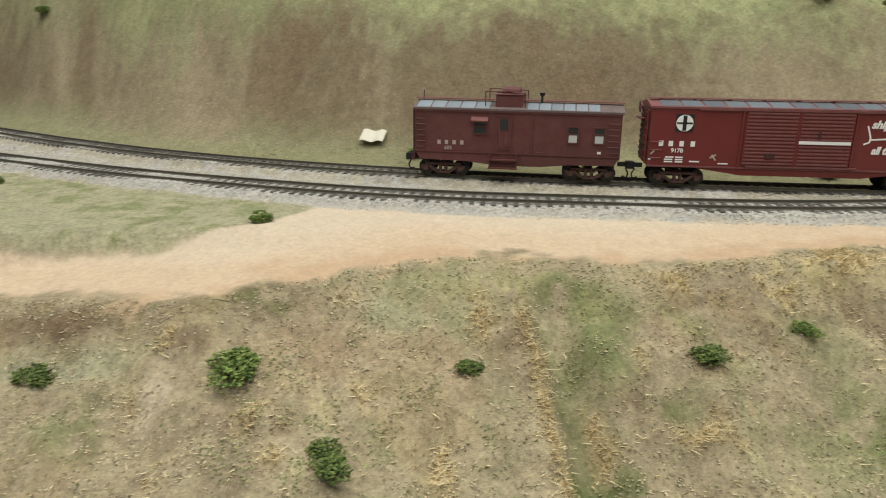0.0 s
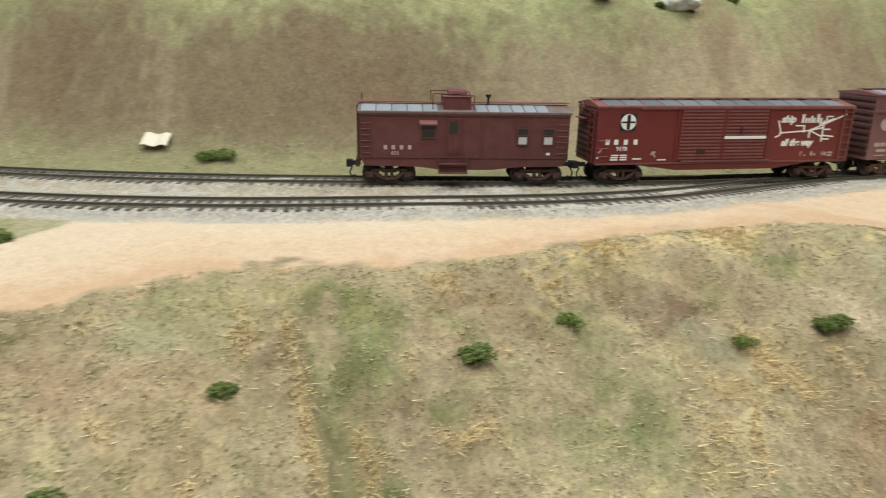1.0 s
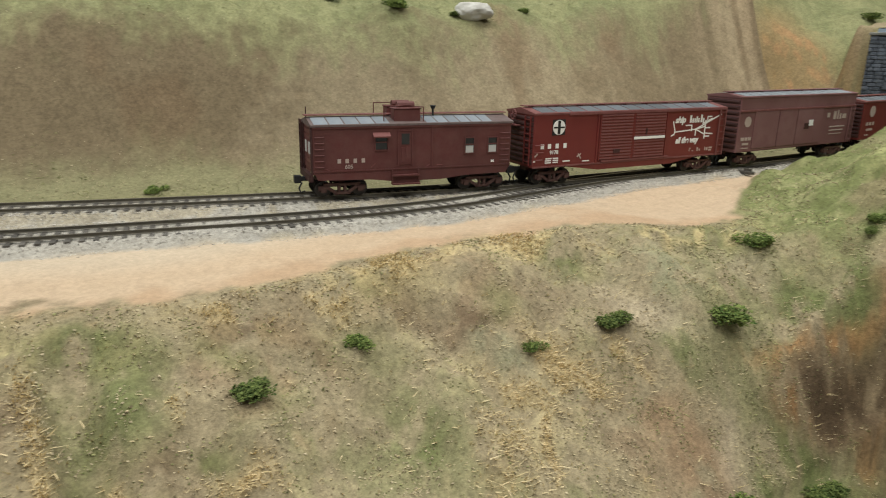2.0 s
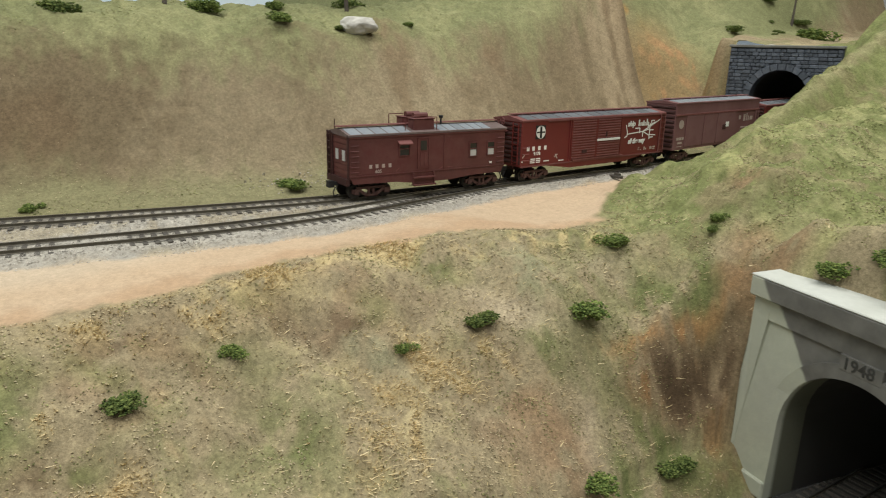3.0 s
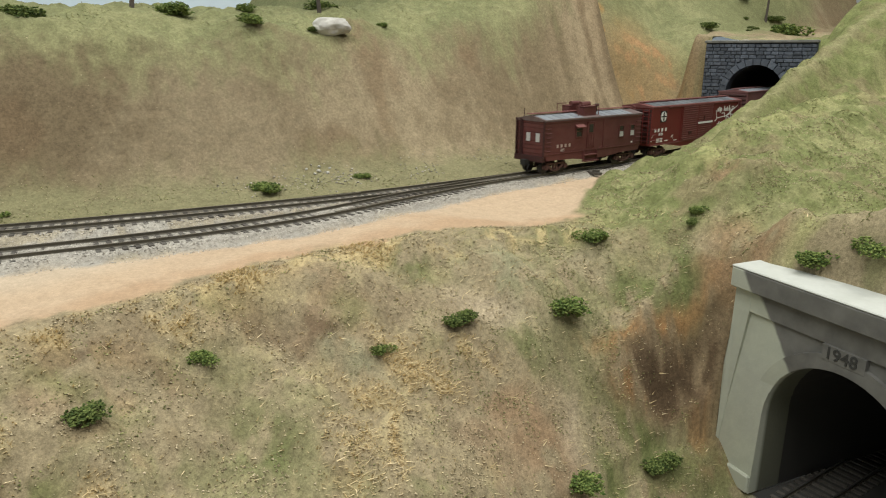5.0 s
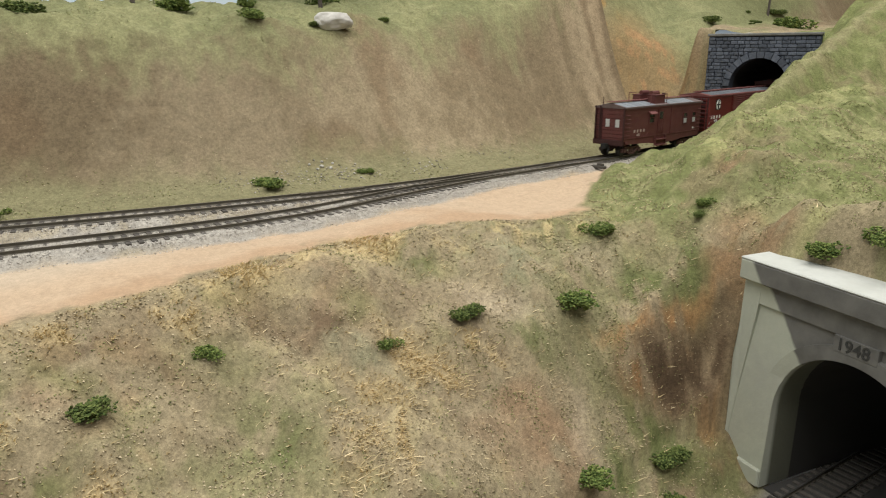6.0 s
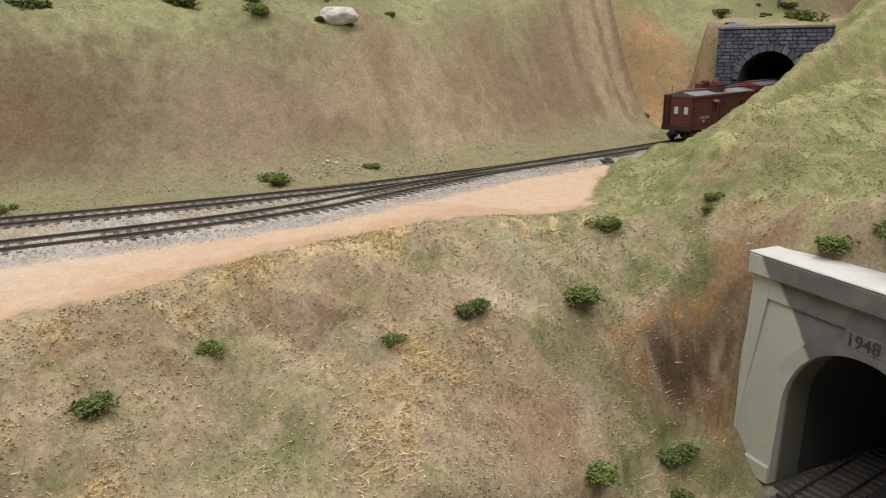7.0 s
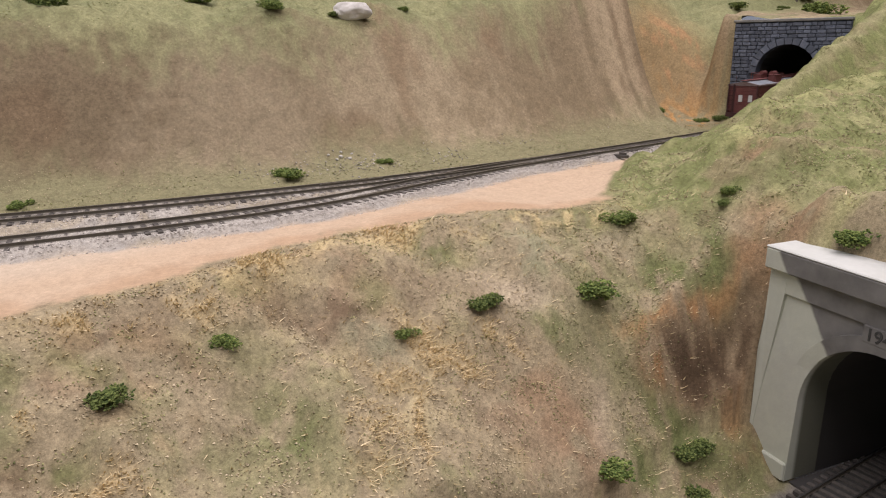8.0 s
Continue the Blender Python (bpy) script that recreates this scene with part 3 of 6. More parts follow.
def colour_of(x, y, z):
    """Ground cover colours: dirt road, ballast, dry turf, green turf, bare clay."""
    yc = main_y(x)
    d, drop = y - yc, edge_y(x) - y
    n1, n2, n3 = fbm(x, y, 0.05, 61), fbm(x, y, 0.018, 71), fbm(x, y, 0.14, 81, 3)

    def blend(c, other, w):
        w = np.clip(w, 0, 1)[..., None]
        return c * (1 - w) + np.array(other) * w
    dry, green = (0.293, 0.241, 0.149), (0.188, 0.192, 0.088)
    clay, brown, straw = (0.31, 0.220, 0.135), (0.185, 0.138, 0.088), (0.40, 0.335, 0.19)
    fine = fbm(x, y, 0.007, 111, 3)
    c = np.zeros(x.shape + (3,)) + np.array(dry)
    # foreground bank
    c = blend(c, green, 0.60 * ramp(n1 + 0.6 * n2 + 0.5 * fine, 0.0, 1.0))
    c = blend(c, brown, 0.50 * ramp(-n1 - 0.5 * n2 + 0.5 * fine, 0.1, 1.0))
    c = blend(c, straw, 0.55 * ramp(n2 + 0.7 * fine - 0.2 * n1, 0.45, 1.1))
    c = blend(c, clay, 0.5 * ramp(fbm(x, y, 0.06, 91) + 0.4 * fine, 0.35, 1.0))
    # the gully: mossy floor, straw on its flanks
    gully = x + 0.258 - 0.05 * (drop - 0.05)
    c = blend(c, MOSS, 0.85 * np.exp(-(gully / 0.008) ** 2) * ramp(drop, 0.035, 0.06) * (0.7 + 0.4 * fine))
    c = blend(c, HAY, 0.9 * np.exp(-((gully + 0.012) / 0.0035) ** 2) * ramp(drop, 0.02, 0.035) * ramp(fine, -0.6, 0.3))
    # worn and grown-over places on the bank
    for weight, kind in worn_places(x, y, n2, fine):
        c = blend(c, kind, weight)
    # clay rim below the road
    rim = np.exp(-((drop - 0.014 - 0.008 * n1) / 0.011) ** 2) * (0.25 * ramp(x, -0.36, -0.30) + 0.75 * ramp(x, -0.215, -0.185))
    c = blend(c, (0.47, 0.37, 0.195), 0.85 * rim * ramp(n2 + fine, -0.6, 0.5))
    c = blend(c, (0.22, 0.175, 0.09), 0.7 * np.exp(-((drop - 0.004) / 0.005) ** 2) * ramp(fine + n2, 0.0, 0.7) * (1 - ramp(x, -0.1, 0.0)))
    # road
    near = np.where(x < 0.24, siding_y(x), yc)
    road = ramp(-drop + 0.007 * n1 + 0.006 * n2 + 0.003 * fine, -0.003, 0.005) * (1 - ramp(y, near - 0.024, near - 0.018))
    west = ramp(-x, 0.362, 0.375) * ramp(y - west_rim(x) - 0.003 * n1 - 0.002 * fine, -0.002, 0.005)
    line = 0.283 + (x - 0.13) * 0.50
    spur = ramp(x + 0.004 * n2, 0.125, 0.135) * (1 - ramp(y + 0.004 * n2, line - 0.004, line + 0.004))
    road = road * (1 - west) * (1 - spur)
    dirt = blend(np.zeros(x.shape + (3,)) + np.array((0.50, 0.375, 0.255)), (0.45, 0.312, 0.198), ramp(0.6 * n1 + 0.3 * n2 + 1.3 * ramp(0.032 + drop, 0.0, 0.035) - 0.5, -0.1, 0.9))
    dirt = blend(dirt, (0.52, 0.43, 0.32), 0.7 * ramp(y - edge_y(x), 0.03, 0.06) * (1 - ramp(x, 0.0, 0.1)))
    c = c * (1 - road[..., None]) + dirt * road[..., None]
    c = blend(c, blend(np.zeros(x.shape + (3,)) + np.array((0.285, 0.26, 0.16)), (0.20, 0.20, 0.10), ramp(n2 + fine, 0.1, 1.0)), west * (y < near - 0.025))
    # ballast strip over both tracks
    b = ramp(y, near - 0.027 + 0.003 * n2, near - 0.020 + 0.003 * n2) * (1 - ramp(d, 0.016 + 0.003 * n2, 0.024 + 0.004 * n2))
    b = b * (x < 0.60)
    c = blend(c, (0.36, 0.335, 0.29), b)
    c = blend(c, (0.33, 0.285, 0.205), 0.8 * b * ramp(y, near + 0.010, near + 0.014) * (1 - ramp(y, yc - 0.014, yc - 0.010)) * ramp(fine + n2, -0.9, 0.2))
    c = blend(c, (0.25, 0.215, 0.16), 0.7 * b * (1 - ramp(np.abs(d), 0.010, 0.018)) * ramp(fine + n2, -0.9, 0.4))
    # far side: verge, brown bank, green top
    far = ramp(d, 0.016, 0.026)
    tint = ramp(n3 + 0.6 * value_noise(x, d * 0.3, 0.035, 101) + 0.3 * fine, -0.3, 1.0)
    bank = blend(np.zeros(x.shape + (3,)) + np.array((0.175, 0.135, 0.082)), (0.255, 0.205, 0.130), tint)
    bank = blend(bank, (0.165, 0.115, 0.068), 0.6 * ramp(-n1, 0.2, 0.8))
    # bank colour gets paler from west to east
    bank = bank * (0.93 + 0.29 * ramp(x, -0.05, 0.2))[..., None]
    bank = blend(bank, (0.42, 0.33, 0.21), 0.75 * np.exp(-((x - 0.405) / 0.045) ** 2) * ramp(n2 + value_noise(x, d * 0.2, 0.012, 121), -0.9, 0.6))
    bank = blend(bank, (0.55, 0.46, 0.32), 0.8 * np.exp(-((x - 0.4510) / 0.0030) ** 2))
    bank = blend(bank, (0.33, 0.265, 0.175), 0.6 * np.exp(-((x + 0.64 + 0.3 * (d - 0.1)) / 0.012) ** 2) + 0.5 * np.exp(-((x + 0.49 + 0.3 * (d - 0.1)) / 0.02) ** 2))
    bank = blend(bank, (0.36, 0.22, 0.10), 0.9 * np.exp(-((x - 0.50) / 0.04) ** 2) * ramp(n2, -0.3, 0.4))
    bank = blend(bank, (0.34, 0.22, 0.105), 0.85 * np.exp(-((x - 0.565) / 0.02) ** 2) * (d < 0.12))
    s = d - setback(x)
    bank = blend(bank, (0.215, 0.205, 0.110), 0.85 * (1 - ramp(s + 0.012 * n1 + 0.006 * fine, 0.055, 0.095)))
    top = ramp(s + 0.014 * n1 + 0.016 * n3 + 0.02 * ramp(x, 0.5, 0.56) + 0.01 * fine - 0.05 * np.exp(-((x - 0.49) / 0.05) ** 2), 0.125, 0.175)
    grass = blend(np.zeros(x.shape + (3,)) + np.array((0.195, 0.20, 0.098)), (0.25, 0.247, 0.125), ramp(n1 + 0.5 * fine, 0, 1.0))
    bank = bank * (1 - top[..., None]) + grass * top[..., None]
    hollow = np.where(x < 0.52, ramp(x, 0.4545, 0.4575), np.exp(-((x - 0.52) / 0.05) ** 4)) * ramp(d, 0.05, 0.07) * (1 - ramp(d + 0.02 * n1, 0.20, 0.25))
    bank = blend(bank, blend(np.zeros(x.shape + (3,)) + np.array((0.255, 0.215, 0.125)), (0.18, 0.165, 0.085), ramp(n2 + fine, -0.2, 0.8)), 0.9 * hollow)
    bank = blend(bank, (0.44, 0.235, 0.085), 1.0 * hollow * ramp(x, 0.49, 0.52) * ramp(n2 + 0.9 * fine + 0.4 * n1, -0.1, 0.6))
    scree = np.exp(-((x - 0.578) / 0.040) ** 4 - ((y - 0.535) / 0.038) ** 4)
    bank = blend(bank, (0.27, 0.19, 0.095), 0.85 * np.exp(-((x - 0.565) / 0.055) ** 4 - ((y - 0.545) / 0.048) ** 4))
    bank = blend(bank, (0.37, 0.22, 0.11), 0.9 * scree * ramp(fbm(x + z, y - z, 0.022, 151) + 0.5 * fine, -0.2, 0.5))
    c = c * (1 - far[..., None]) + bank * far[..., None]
    # spur: green turf with worn brown patches
    g = ramp(x + 0.02 * n1 - 0.05 * (1 - ramp(y, 0.19, 0.21)), 0.09, 0.16) * (y < near - 0.022) * (1 - b) * (1 - road)
    sp = blend(np.zeros(x.shape + (3,)) + np.array((0.168, 0.182, 0.073)), (0.275, 0.268, 0.128), 0.9 * ramp(0.6 * n1 + 0.3 * n3 + 0.9 * fine, -0.3, 1.1))
    sp = blend(sp, (0.225, 0.18, 0.105), 0.7 * ramp(-n1 - 0.4 * n2 + 0.4 * fine, 0.2, 0.9))
    # slope behind the mound: deeper green turf, its shade put into the colour
    sp = blend(sp, (0.150, 0.165, 0.062), 0.55 * ramp(y, 0.252, 0.275) * ramp(x, 0.22, 0.3) * (0.6 + 0.4 * ramp(n1, -0.6, 0.6)))
    # mound crest: yellow-green grass, with its brighter light put into the colour
    sp = blend(sp, GOLD, 0.55 * np.exp(-((y - 0.236 - 0.006 * n1) / 0.016) ** 2) * ramp(x, 0.19, 0.24) * ramp(fine + n2, -1.0, 0.3))
    sp = blend(sp, (0.30, 0.27, 0.15), 0.6 * np.exp(-((y - 0.300) / 0.006) ** 2) * ramp(x, 0.30, 0.36))
    c = c * (1 - g[..., None]) + sp * g[..., None]
    # the cut beside the near portal: vertical wash marks, dark hollow with its shade coloured in, green shelf above
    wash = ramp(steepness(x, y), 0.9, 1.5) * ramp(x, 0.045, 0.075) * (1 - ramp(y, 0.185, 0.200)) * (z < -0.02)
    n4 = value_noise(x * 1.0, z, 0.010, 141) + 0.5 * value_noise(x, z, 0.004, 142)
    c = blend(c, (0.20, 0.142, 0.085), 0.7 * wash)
    c = blend(c, (0.28, 0.18, 0.095), 0.7 * wash * ramp(n4, 0.1, 0.9))
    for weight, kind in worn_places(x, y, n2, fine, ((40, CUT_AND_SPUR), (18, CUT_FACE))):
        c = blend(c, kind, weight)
    low = ramp(-z, 0.118, 0.135)
    c = blend(c, (0.18, 0.185, 0.08), 0.7 * low * ramp(n1 + fine, -0.3, 0.5))
    c = blend(c, (0.20, 0.185, 0.16), (1 - ramp(np.abs(y - lower_y(x)), 0.016, 0.026)) * (z < -0.13))
    grain = 1 - 0.6 * road - 0.15 * far * (1 - b)
    return np.concatenate([np.clip(c, 0.01, 0.9), grain[..., None]], -1)


def grid_lines(segments):
    out = []
    for a, b, step in segments:
        out.append(np.arange(a, b - 1e-9, step))
    return np.concatenate(out + [[segments[-1][1]]])


def build_ground():
    xs = grid_lines([(-1.25, -0.72, 0.010), (-0.72, 0.70, 0.0021), (0.70, 1.3, 0.010)])
    ys = grid_lines([(0.028, 0.60, 0.0021), (0.60, 0.76, 0.004), (0.76, 1.2, 0.010)])
    gx, gy = np.meshgrid(xs, ys, indexing="ij")
    gz = land(gx, gy)
    nx, ny = gx.shape
    idx = np.arange(nx * ny).reshape(nx, ny)
    q = np.stack([idx[:-1, :-1], idx[1:, :-1], idx[1:, 1:], idx[:-1, 1:]], -1).reshape(-1, 4)
    zq = gz.ravel()[q]
    cx, cy = gx.ravel()[q].mean(1), gy.ravel()[q].mean(1)
    # leave the two tunnel mouths open
    tall = zq.max(1) - zq.min(1) > 0.045

    def in_mouth(c, turn, half):
        a = radians(turn)
        u = (cx - c[0]) * math.cos(a) + (cy - c[1]) * math.sin(a)
        v = -(cx - c[0]) * math.sin(a) + (cy - c[1]) * math.cos(a)
        return (np.abs(u) < 0.03) & (np.abs(v) < half - 0.004)
    keep = ~(tall & (in_mouth(FAR_C, FAR_TURN, FAR_HALF) | in_mouth(NEAR_C, NEAR_TURN, NEAR_HALF)))
    q = q[keep]
    me = bpy.data.meshes.new("ground")
    me.from_pydata(np.stack([gx.ravel(), gy.ravel(), gz.ravel()], -1).tolist(), [], q.tolist())
    col = me.color_attributes.new("cover", "FLOAT_COLOR", "POINT")
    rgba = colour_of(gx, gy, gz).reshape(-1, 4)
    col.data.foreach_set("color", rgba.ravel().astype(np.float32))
    me.materials.append(M_GROUND)
    me.shade_smooth()
    return tagged(new("ground", me), "model railway scenery of dry grass, clay banks and a dirt road", "ground", kind="structure")


ground = build_ground()


def wall(name, x0, x1, y0, y1, z0, z1, mat, label, category="wall"):
    return tagged(part(name, box(x0, x1, y0, y1, z0, z1), mat), label, category, kind="structure")


wall("backdrop", -2.4, 2.4, 1.2, 1.22, -0.3, 1.1, M_SKY, "pale blue painted sky board behind the hills", "backdrop")
wall("fascia", -1.25, 1.3, 0.010, 0.028, -1.2, -0.150, M_ROOM, "plain fascia board along the layout front", "fascia")
wall("fascia_west", -1.268, -1.25, 0.010, 1.2, -1.2, -0.152, M_ROOM, "plain end board closing the layout side", "fascia")
wall("fascia_east", 1.3, 1.318, 0.010, 1.2, -1.2, -0.152, M_ROOM, "plain end board closing the layout side", "fascia")
wall("floor", -2.5, 2.5, -2.5, 1.3, -1.25, -1.2, M_FLOOR, "grey concrete floor of the room", "floor")
wall("ceiling", -2.5, 2.5, -2.5, 1.3, 1.5, 1.55, M_CEILING, "plain white ceiling of the room", "ceiling")
wall("wall_north", -2.5, 2.5, 1.25, 1.3, -1.2, 1.5, M_ROOM, "plain pale plaster wall behind the layout")
wall("wall_south", -2.5, 2.5, -2.55, -2.5, -1.2, 1.5, M_ROOM, "plain pale plaster wall of the room")
wall("wall_west", -2.55, -2.5, -2.5, 1.3, -1.2, 1.5, M_ROOM, "plain pale plaster wall of the room")
wall("wall_east", 2.5, 2.55, -2.5, 1.3, -1.2, 1.5, M_ROOM, "plain pale plaster wall of the room")


# ---- tracks ----
GAUGE, TIE_PITCH = 0.0165, 0.0063


def line_points(f, x0, x1, step):
    """Points (x, y, heading) at even steps along a track's centre line."""
    xs = np.linspace(x0, x1, 4000)
    ys = f(xs)
    s = np.concatenate([[0], np.cumsum(np.hypot(np.diff(xs), np.diff(ys)))])
    at = np.arange(0, s[-1], step)
    px, py = np.interp(at, s, xs), np.interp(at, s, ys)
    h = np.arctan2(np.interp(at, s, np.gradient(ys)), np.interp(at, s, np.gradient(xs)))
    return list(zip(px, py, h))


def rail_mesh(points, offset, z):
    """A rail of I section swept along the line; material 1 on its worn head."""
    sec = [(-0.0009, -0.0021), (0.0009, -0.0021), (0.00035, -0.0016), (0.00035, -0.0006), (0.00055, -0.0005), (0.00055, 0.0), (-0.00055, 0.0), (-0.00055, -0.0005), (-0.00035, -0.0006), (-0.00035, -0.0016)]
    bm = bmesh.new()
    rows = []
    for x, y, h in points:
        nx, ny = -math.sin(h), math.cos(h)
        rows.append([bm.verts.new((x + nx * (offset + a), y + ny * (offset + a), z + b)) for a, b in sec])
    n = len(sec)
    for r0, r1 in zip(rows, rows[1:]):
        for i in range(n):
            bm.faces.new((r0[i], r1[i], r1[(i + 1) % n], r0[(i + 1) % n])).material_index = 1 if i == 5 else 0
    bm.faces.new(rows[0][::-1])
    bm.faces.new(rows[-1])
    return bm


def tie_data():
    bm = box(-0.0013, 0.0013, -0.0147, 0.0147, -0.0042, -0.0021, 0.0)
    for s in (-1, 1):
        for e in (-1, 1):
            add_box(bm, -0.0008, 0.0008, s * GAUGE / 2 + e * 0.0009 - 0.0004, s * GAUGE / 2 + e * 0.0009 + 0.0004, -0.0021, -0.0017)
    me = bpy.data.meshes.new("tie")
    bm.to_mesh(me)
    bm.free()
    me.materials.append(M_TIE)
    return me


TIE = tie_data()
TIE_ROWS = []


def track(name, f, x0, x1, z, label):
    """A length of track: two rails; its ties are laid at the end of the file."""
    t = holder(name, label, "track")
    pts = line_points(f, x0, x1, 0.008)
    for s in (-1, 1):
        part("rail", rail_mesh(pts, s * GAUGE / 2, z), [M_RAIL, M_RAILTOP], t)
    TIE_ROWS.append((t, f, x0, x1, z))
    return t


main_track = track("main_track", main_y, -0.98, 0.80, 0.0, "brown-railed main track on dark ties in pale ballast")
siding_track = track("siding_track", siding_y, -0.98, 0.235, 0.0, "brown-railed siding curving into a turnout on dark ties")
lower_track = track("lower_track", lower_y, -0.35, 0.42, LOWER_Z, "dark track running into the concrete tunnel")

# turnout: throw bar block and guard rails
bm = box(-0.0022, 0.0022, -0.030, -0.013, -0.0042, -0.0018, 0.0003)
add_box(bm, -0.0012, 0.0012, -0.028, -0.022, -0.0018, 0.0002)
block = part("switch_block", bm, M_TIE, main_track, "black switch machine block on a long tie")
block.matrix_basis = pose(0.243, float(main_y(0.243)), 0)
for x0, x1, f, off in ((-0.02, 0.03, main_y, 0.0060), (-0.02, 0.03, siding_y, -0.0060)):
    part("guard_rail", rail_mesh(line_points(f, x0, x1, 0.006), off, -0.0001), [M_RAIL, M_RAILTOP], main_track if f is main_y else siding_track)


# ---- rolling stock ----
def wheel(parent, x, y):
    bm = bmesh.new()
    s = 1 if y > 0 else -1
    add_rod(bm, (0, -0.0013, 0), (0, 0.0013, 0), 0.0048, 20)
    add_rod(bm, (0, -s * 0.0013, 0), (0, -s * 0.0018, 0), 0.0054, 20)
    add_rod(bm, (0, s * 0.0013, 0), (0, s * 0.0019, 0), 0.0018, 10)
    w = part("wheel", bm, M_WHEEL, parent)
    w.matrix_basis = pose(x, y, 0.0048)
    return w


def bogie(car, x, mat):
    """A four-wheel truck: two cast side frames with springs and journal boxes, a bolster and four wheels."""
    b = part("bogie", box(-0.0022, 0.0022, -0.010, 0.010, 0.0055, 0.0095, 0.0004), mat, car)
    b.matrix_basis = pose(x, 0, 0)
    for s in (-1, 1):
        bm = bmesh.new()
        y0, y1 = (0.0108, 0.0128) if s > 0 else (-0.0128, -0.0108)
        add_prism(bm, [(-0.0145, 0.0040), (-0.0095, 0.0062), (-0.0105, 0.0074), (-0.0145, 0.0070)], y0, y1)
        add_prism(bm, [(0.0095, 0.0062), (0.0145, 0.0040), (0.0145, 0.0070), (0.0105, 0.0074)], y0, y1)
        add_prism(bm, [(-0.0105, 0.0060), (-0.0042, 0.0018), (-0.0028, 0.0030), (-0.0088, 0.0072)], y0, y1)
        add_prism(bm, [(0.0042, 0.0018), (0.0105, 0.0060), (0.0088, 0.0072), (0.0028, 0.0030)], y0, y1)
        add_box(bm, -0.0048, 0.0048, y0, y1, 0.0016, 0.0030)
        add_box(bm, -0.0115, 0.0115, y0, y1, 0.0070, 0.0086)
        for k in (-1, 1):
            add_rod(bm, (k * 0.0018, (y0 + y1) / 2, 0.003), (k * 0.0018, (y0 + y1) / 2, 0.0070), 0.0011, 6)
            add_box(bm, k * 0.0115 - 0.0017, k * 0.0115 + 0.0017, min(y0, y1) - 0.0008, max(y0, y1) + 0.0008, 0.0034, 0.0064)
        part("side_frame", bm, mat, b)
        for k in (-1, 1):
            wheel(b, k * 0.0115, s * 0.0088)
    return b


def coupler(car, x, way):
    bm = bmesh.new()
    add_box(bm, min(x, x + way * 0.005), max(x, x + way * 0.005), -0.0014, 0.0014, 0.0088, 0.0114)
    add_box(bm, min(x + way * 0.005, x + way * 0.0090), max(x + way * 0.005, x + way * 0.0090), -0.0026, 0.0022, 0.0078, 0.0122)
    pts = [(x + way * 0.0050, -0.004, 0.0085), (x + way * 0.0068, -0.004, 0.0050), (x + way * 0.0058, -0.004, 0.0020), (x + way * 0.0030, -0.004, 0.0030)]
    for a, b in zip(pts, pts[1:]):
        add_rod(bm, a, b, 0.0005, 5)
    return part("coupler", bm, M_BLACK, car, "black coupler with a hanging air hose")


def flat_text(words, size, mat, parent, name="lettering", depth=0.00012, shear=0.0, bold=0.0):
    """Raised lettering in the built-in font, on the side of a car facing -y."""
    cu = bpy.data.curves.new(name, "FONT")
    cu.body, cu.size, cu.extrude, cu.shear, cu.offset, cu.align_x = words, size, depth, shear, bold, "LEFT"
    tmp = bpy.data.objects.new(name, cu)
    scene.collection.objects.link(tmp)
    me = bpy.data.meshes.new_from_object(tmp.evaluated_get(bpy.context.evaluated_depsgraph_get()))
    bpy.data.objects.remove(tmp)
    me.materials.clear()
    me.materials.append(mat)
    ob = new(name, me)
    ob.parent = parent
    return ob


def side_bars(parent, y, bars, mat, name="lettering_bars", label=""):
    """Plain painted bars on a side: each (x0, x1, z0, z1)."""
    bm = bmesh.new()
    for x0, x1, z0, z1 in bars:
        add_box(bm, x0, x1, y - 0.00022, y + 0.0002, z0, z1)
    return part(name, bm, mat, parent, label)


def side_strokes(parent, y, lines, w, mat, name="route_map", label=""):
    """Painted strokes between (x, z) points on a side."""
    bm = bmesh.new()
    for i, ((x0, z0), (x1, z1)) in enumerate(lines):
        d = Vector((x1 - x0, 0, z1 - z0))
        n = Vector((-d.z, 0, d.x)).normalized() * w / 2
        yy = y - 0.00022 - 0.00001 * i
        a, b = Vector((x0, yy, z0)), Vector((x1, yy, z1))
        q = [a + n, a - n, b - n, b + n]
        lo = [bm.verts.new(p) for p in q]
        hi = [bm.verts.new(p + Vector((0, 0.0004, 0))) for p in q]
        bm.faces.new(lo)
        bm.faces.new(hi[::-1])
        for k in range(4):
            bm.faces.new((lo[k], hi[k], hi[(k + 1) % 4], lo[(k + 1) % 4]))
    return part(name, bm, mat, parent, label)


def ladder(car, x, y, z0, z1, width, rungs, mat, along="x"):
    bm = bmesh.new()
    for k in (-1, 1):
        if along == "x":
            add_box(bm, x + k * width / 2 - 0.0004, x + k * width / 2 + 0.0004, y - 0.0004, y + 0.0004, z0, z1)
        else:
            add_box(bm, x - 0.0004, x + 0.0004, y + k * width / 2 - 0.0004, y + k * width / 2 + 0.0004, z0, z1)
    for i in range(rungs):
        z = z0 + (z1 - z0) * (i + 0.5) / rungs
        if along == "x":
            add_box(bm, x - width / 2, x + width / 2, y - 0.0003, y + 0.0003, z - 0.0003, z + 0.0003)
        else:
            add_box(bm, x - 0.0003, x + 0.0003, y - width / 2, y + width / 2, z - 0.0003, z + 0.0003)
    return part("ladder", bm, mat, car)


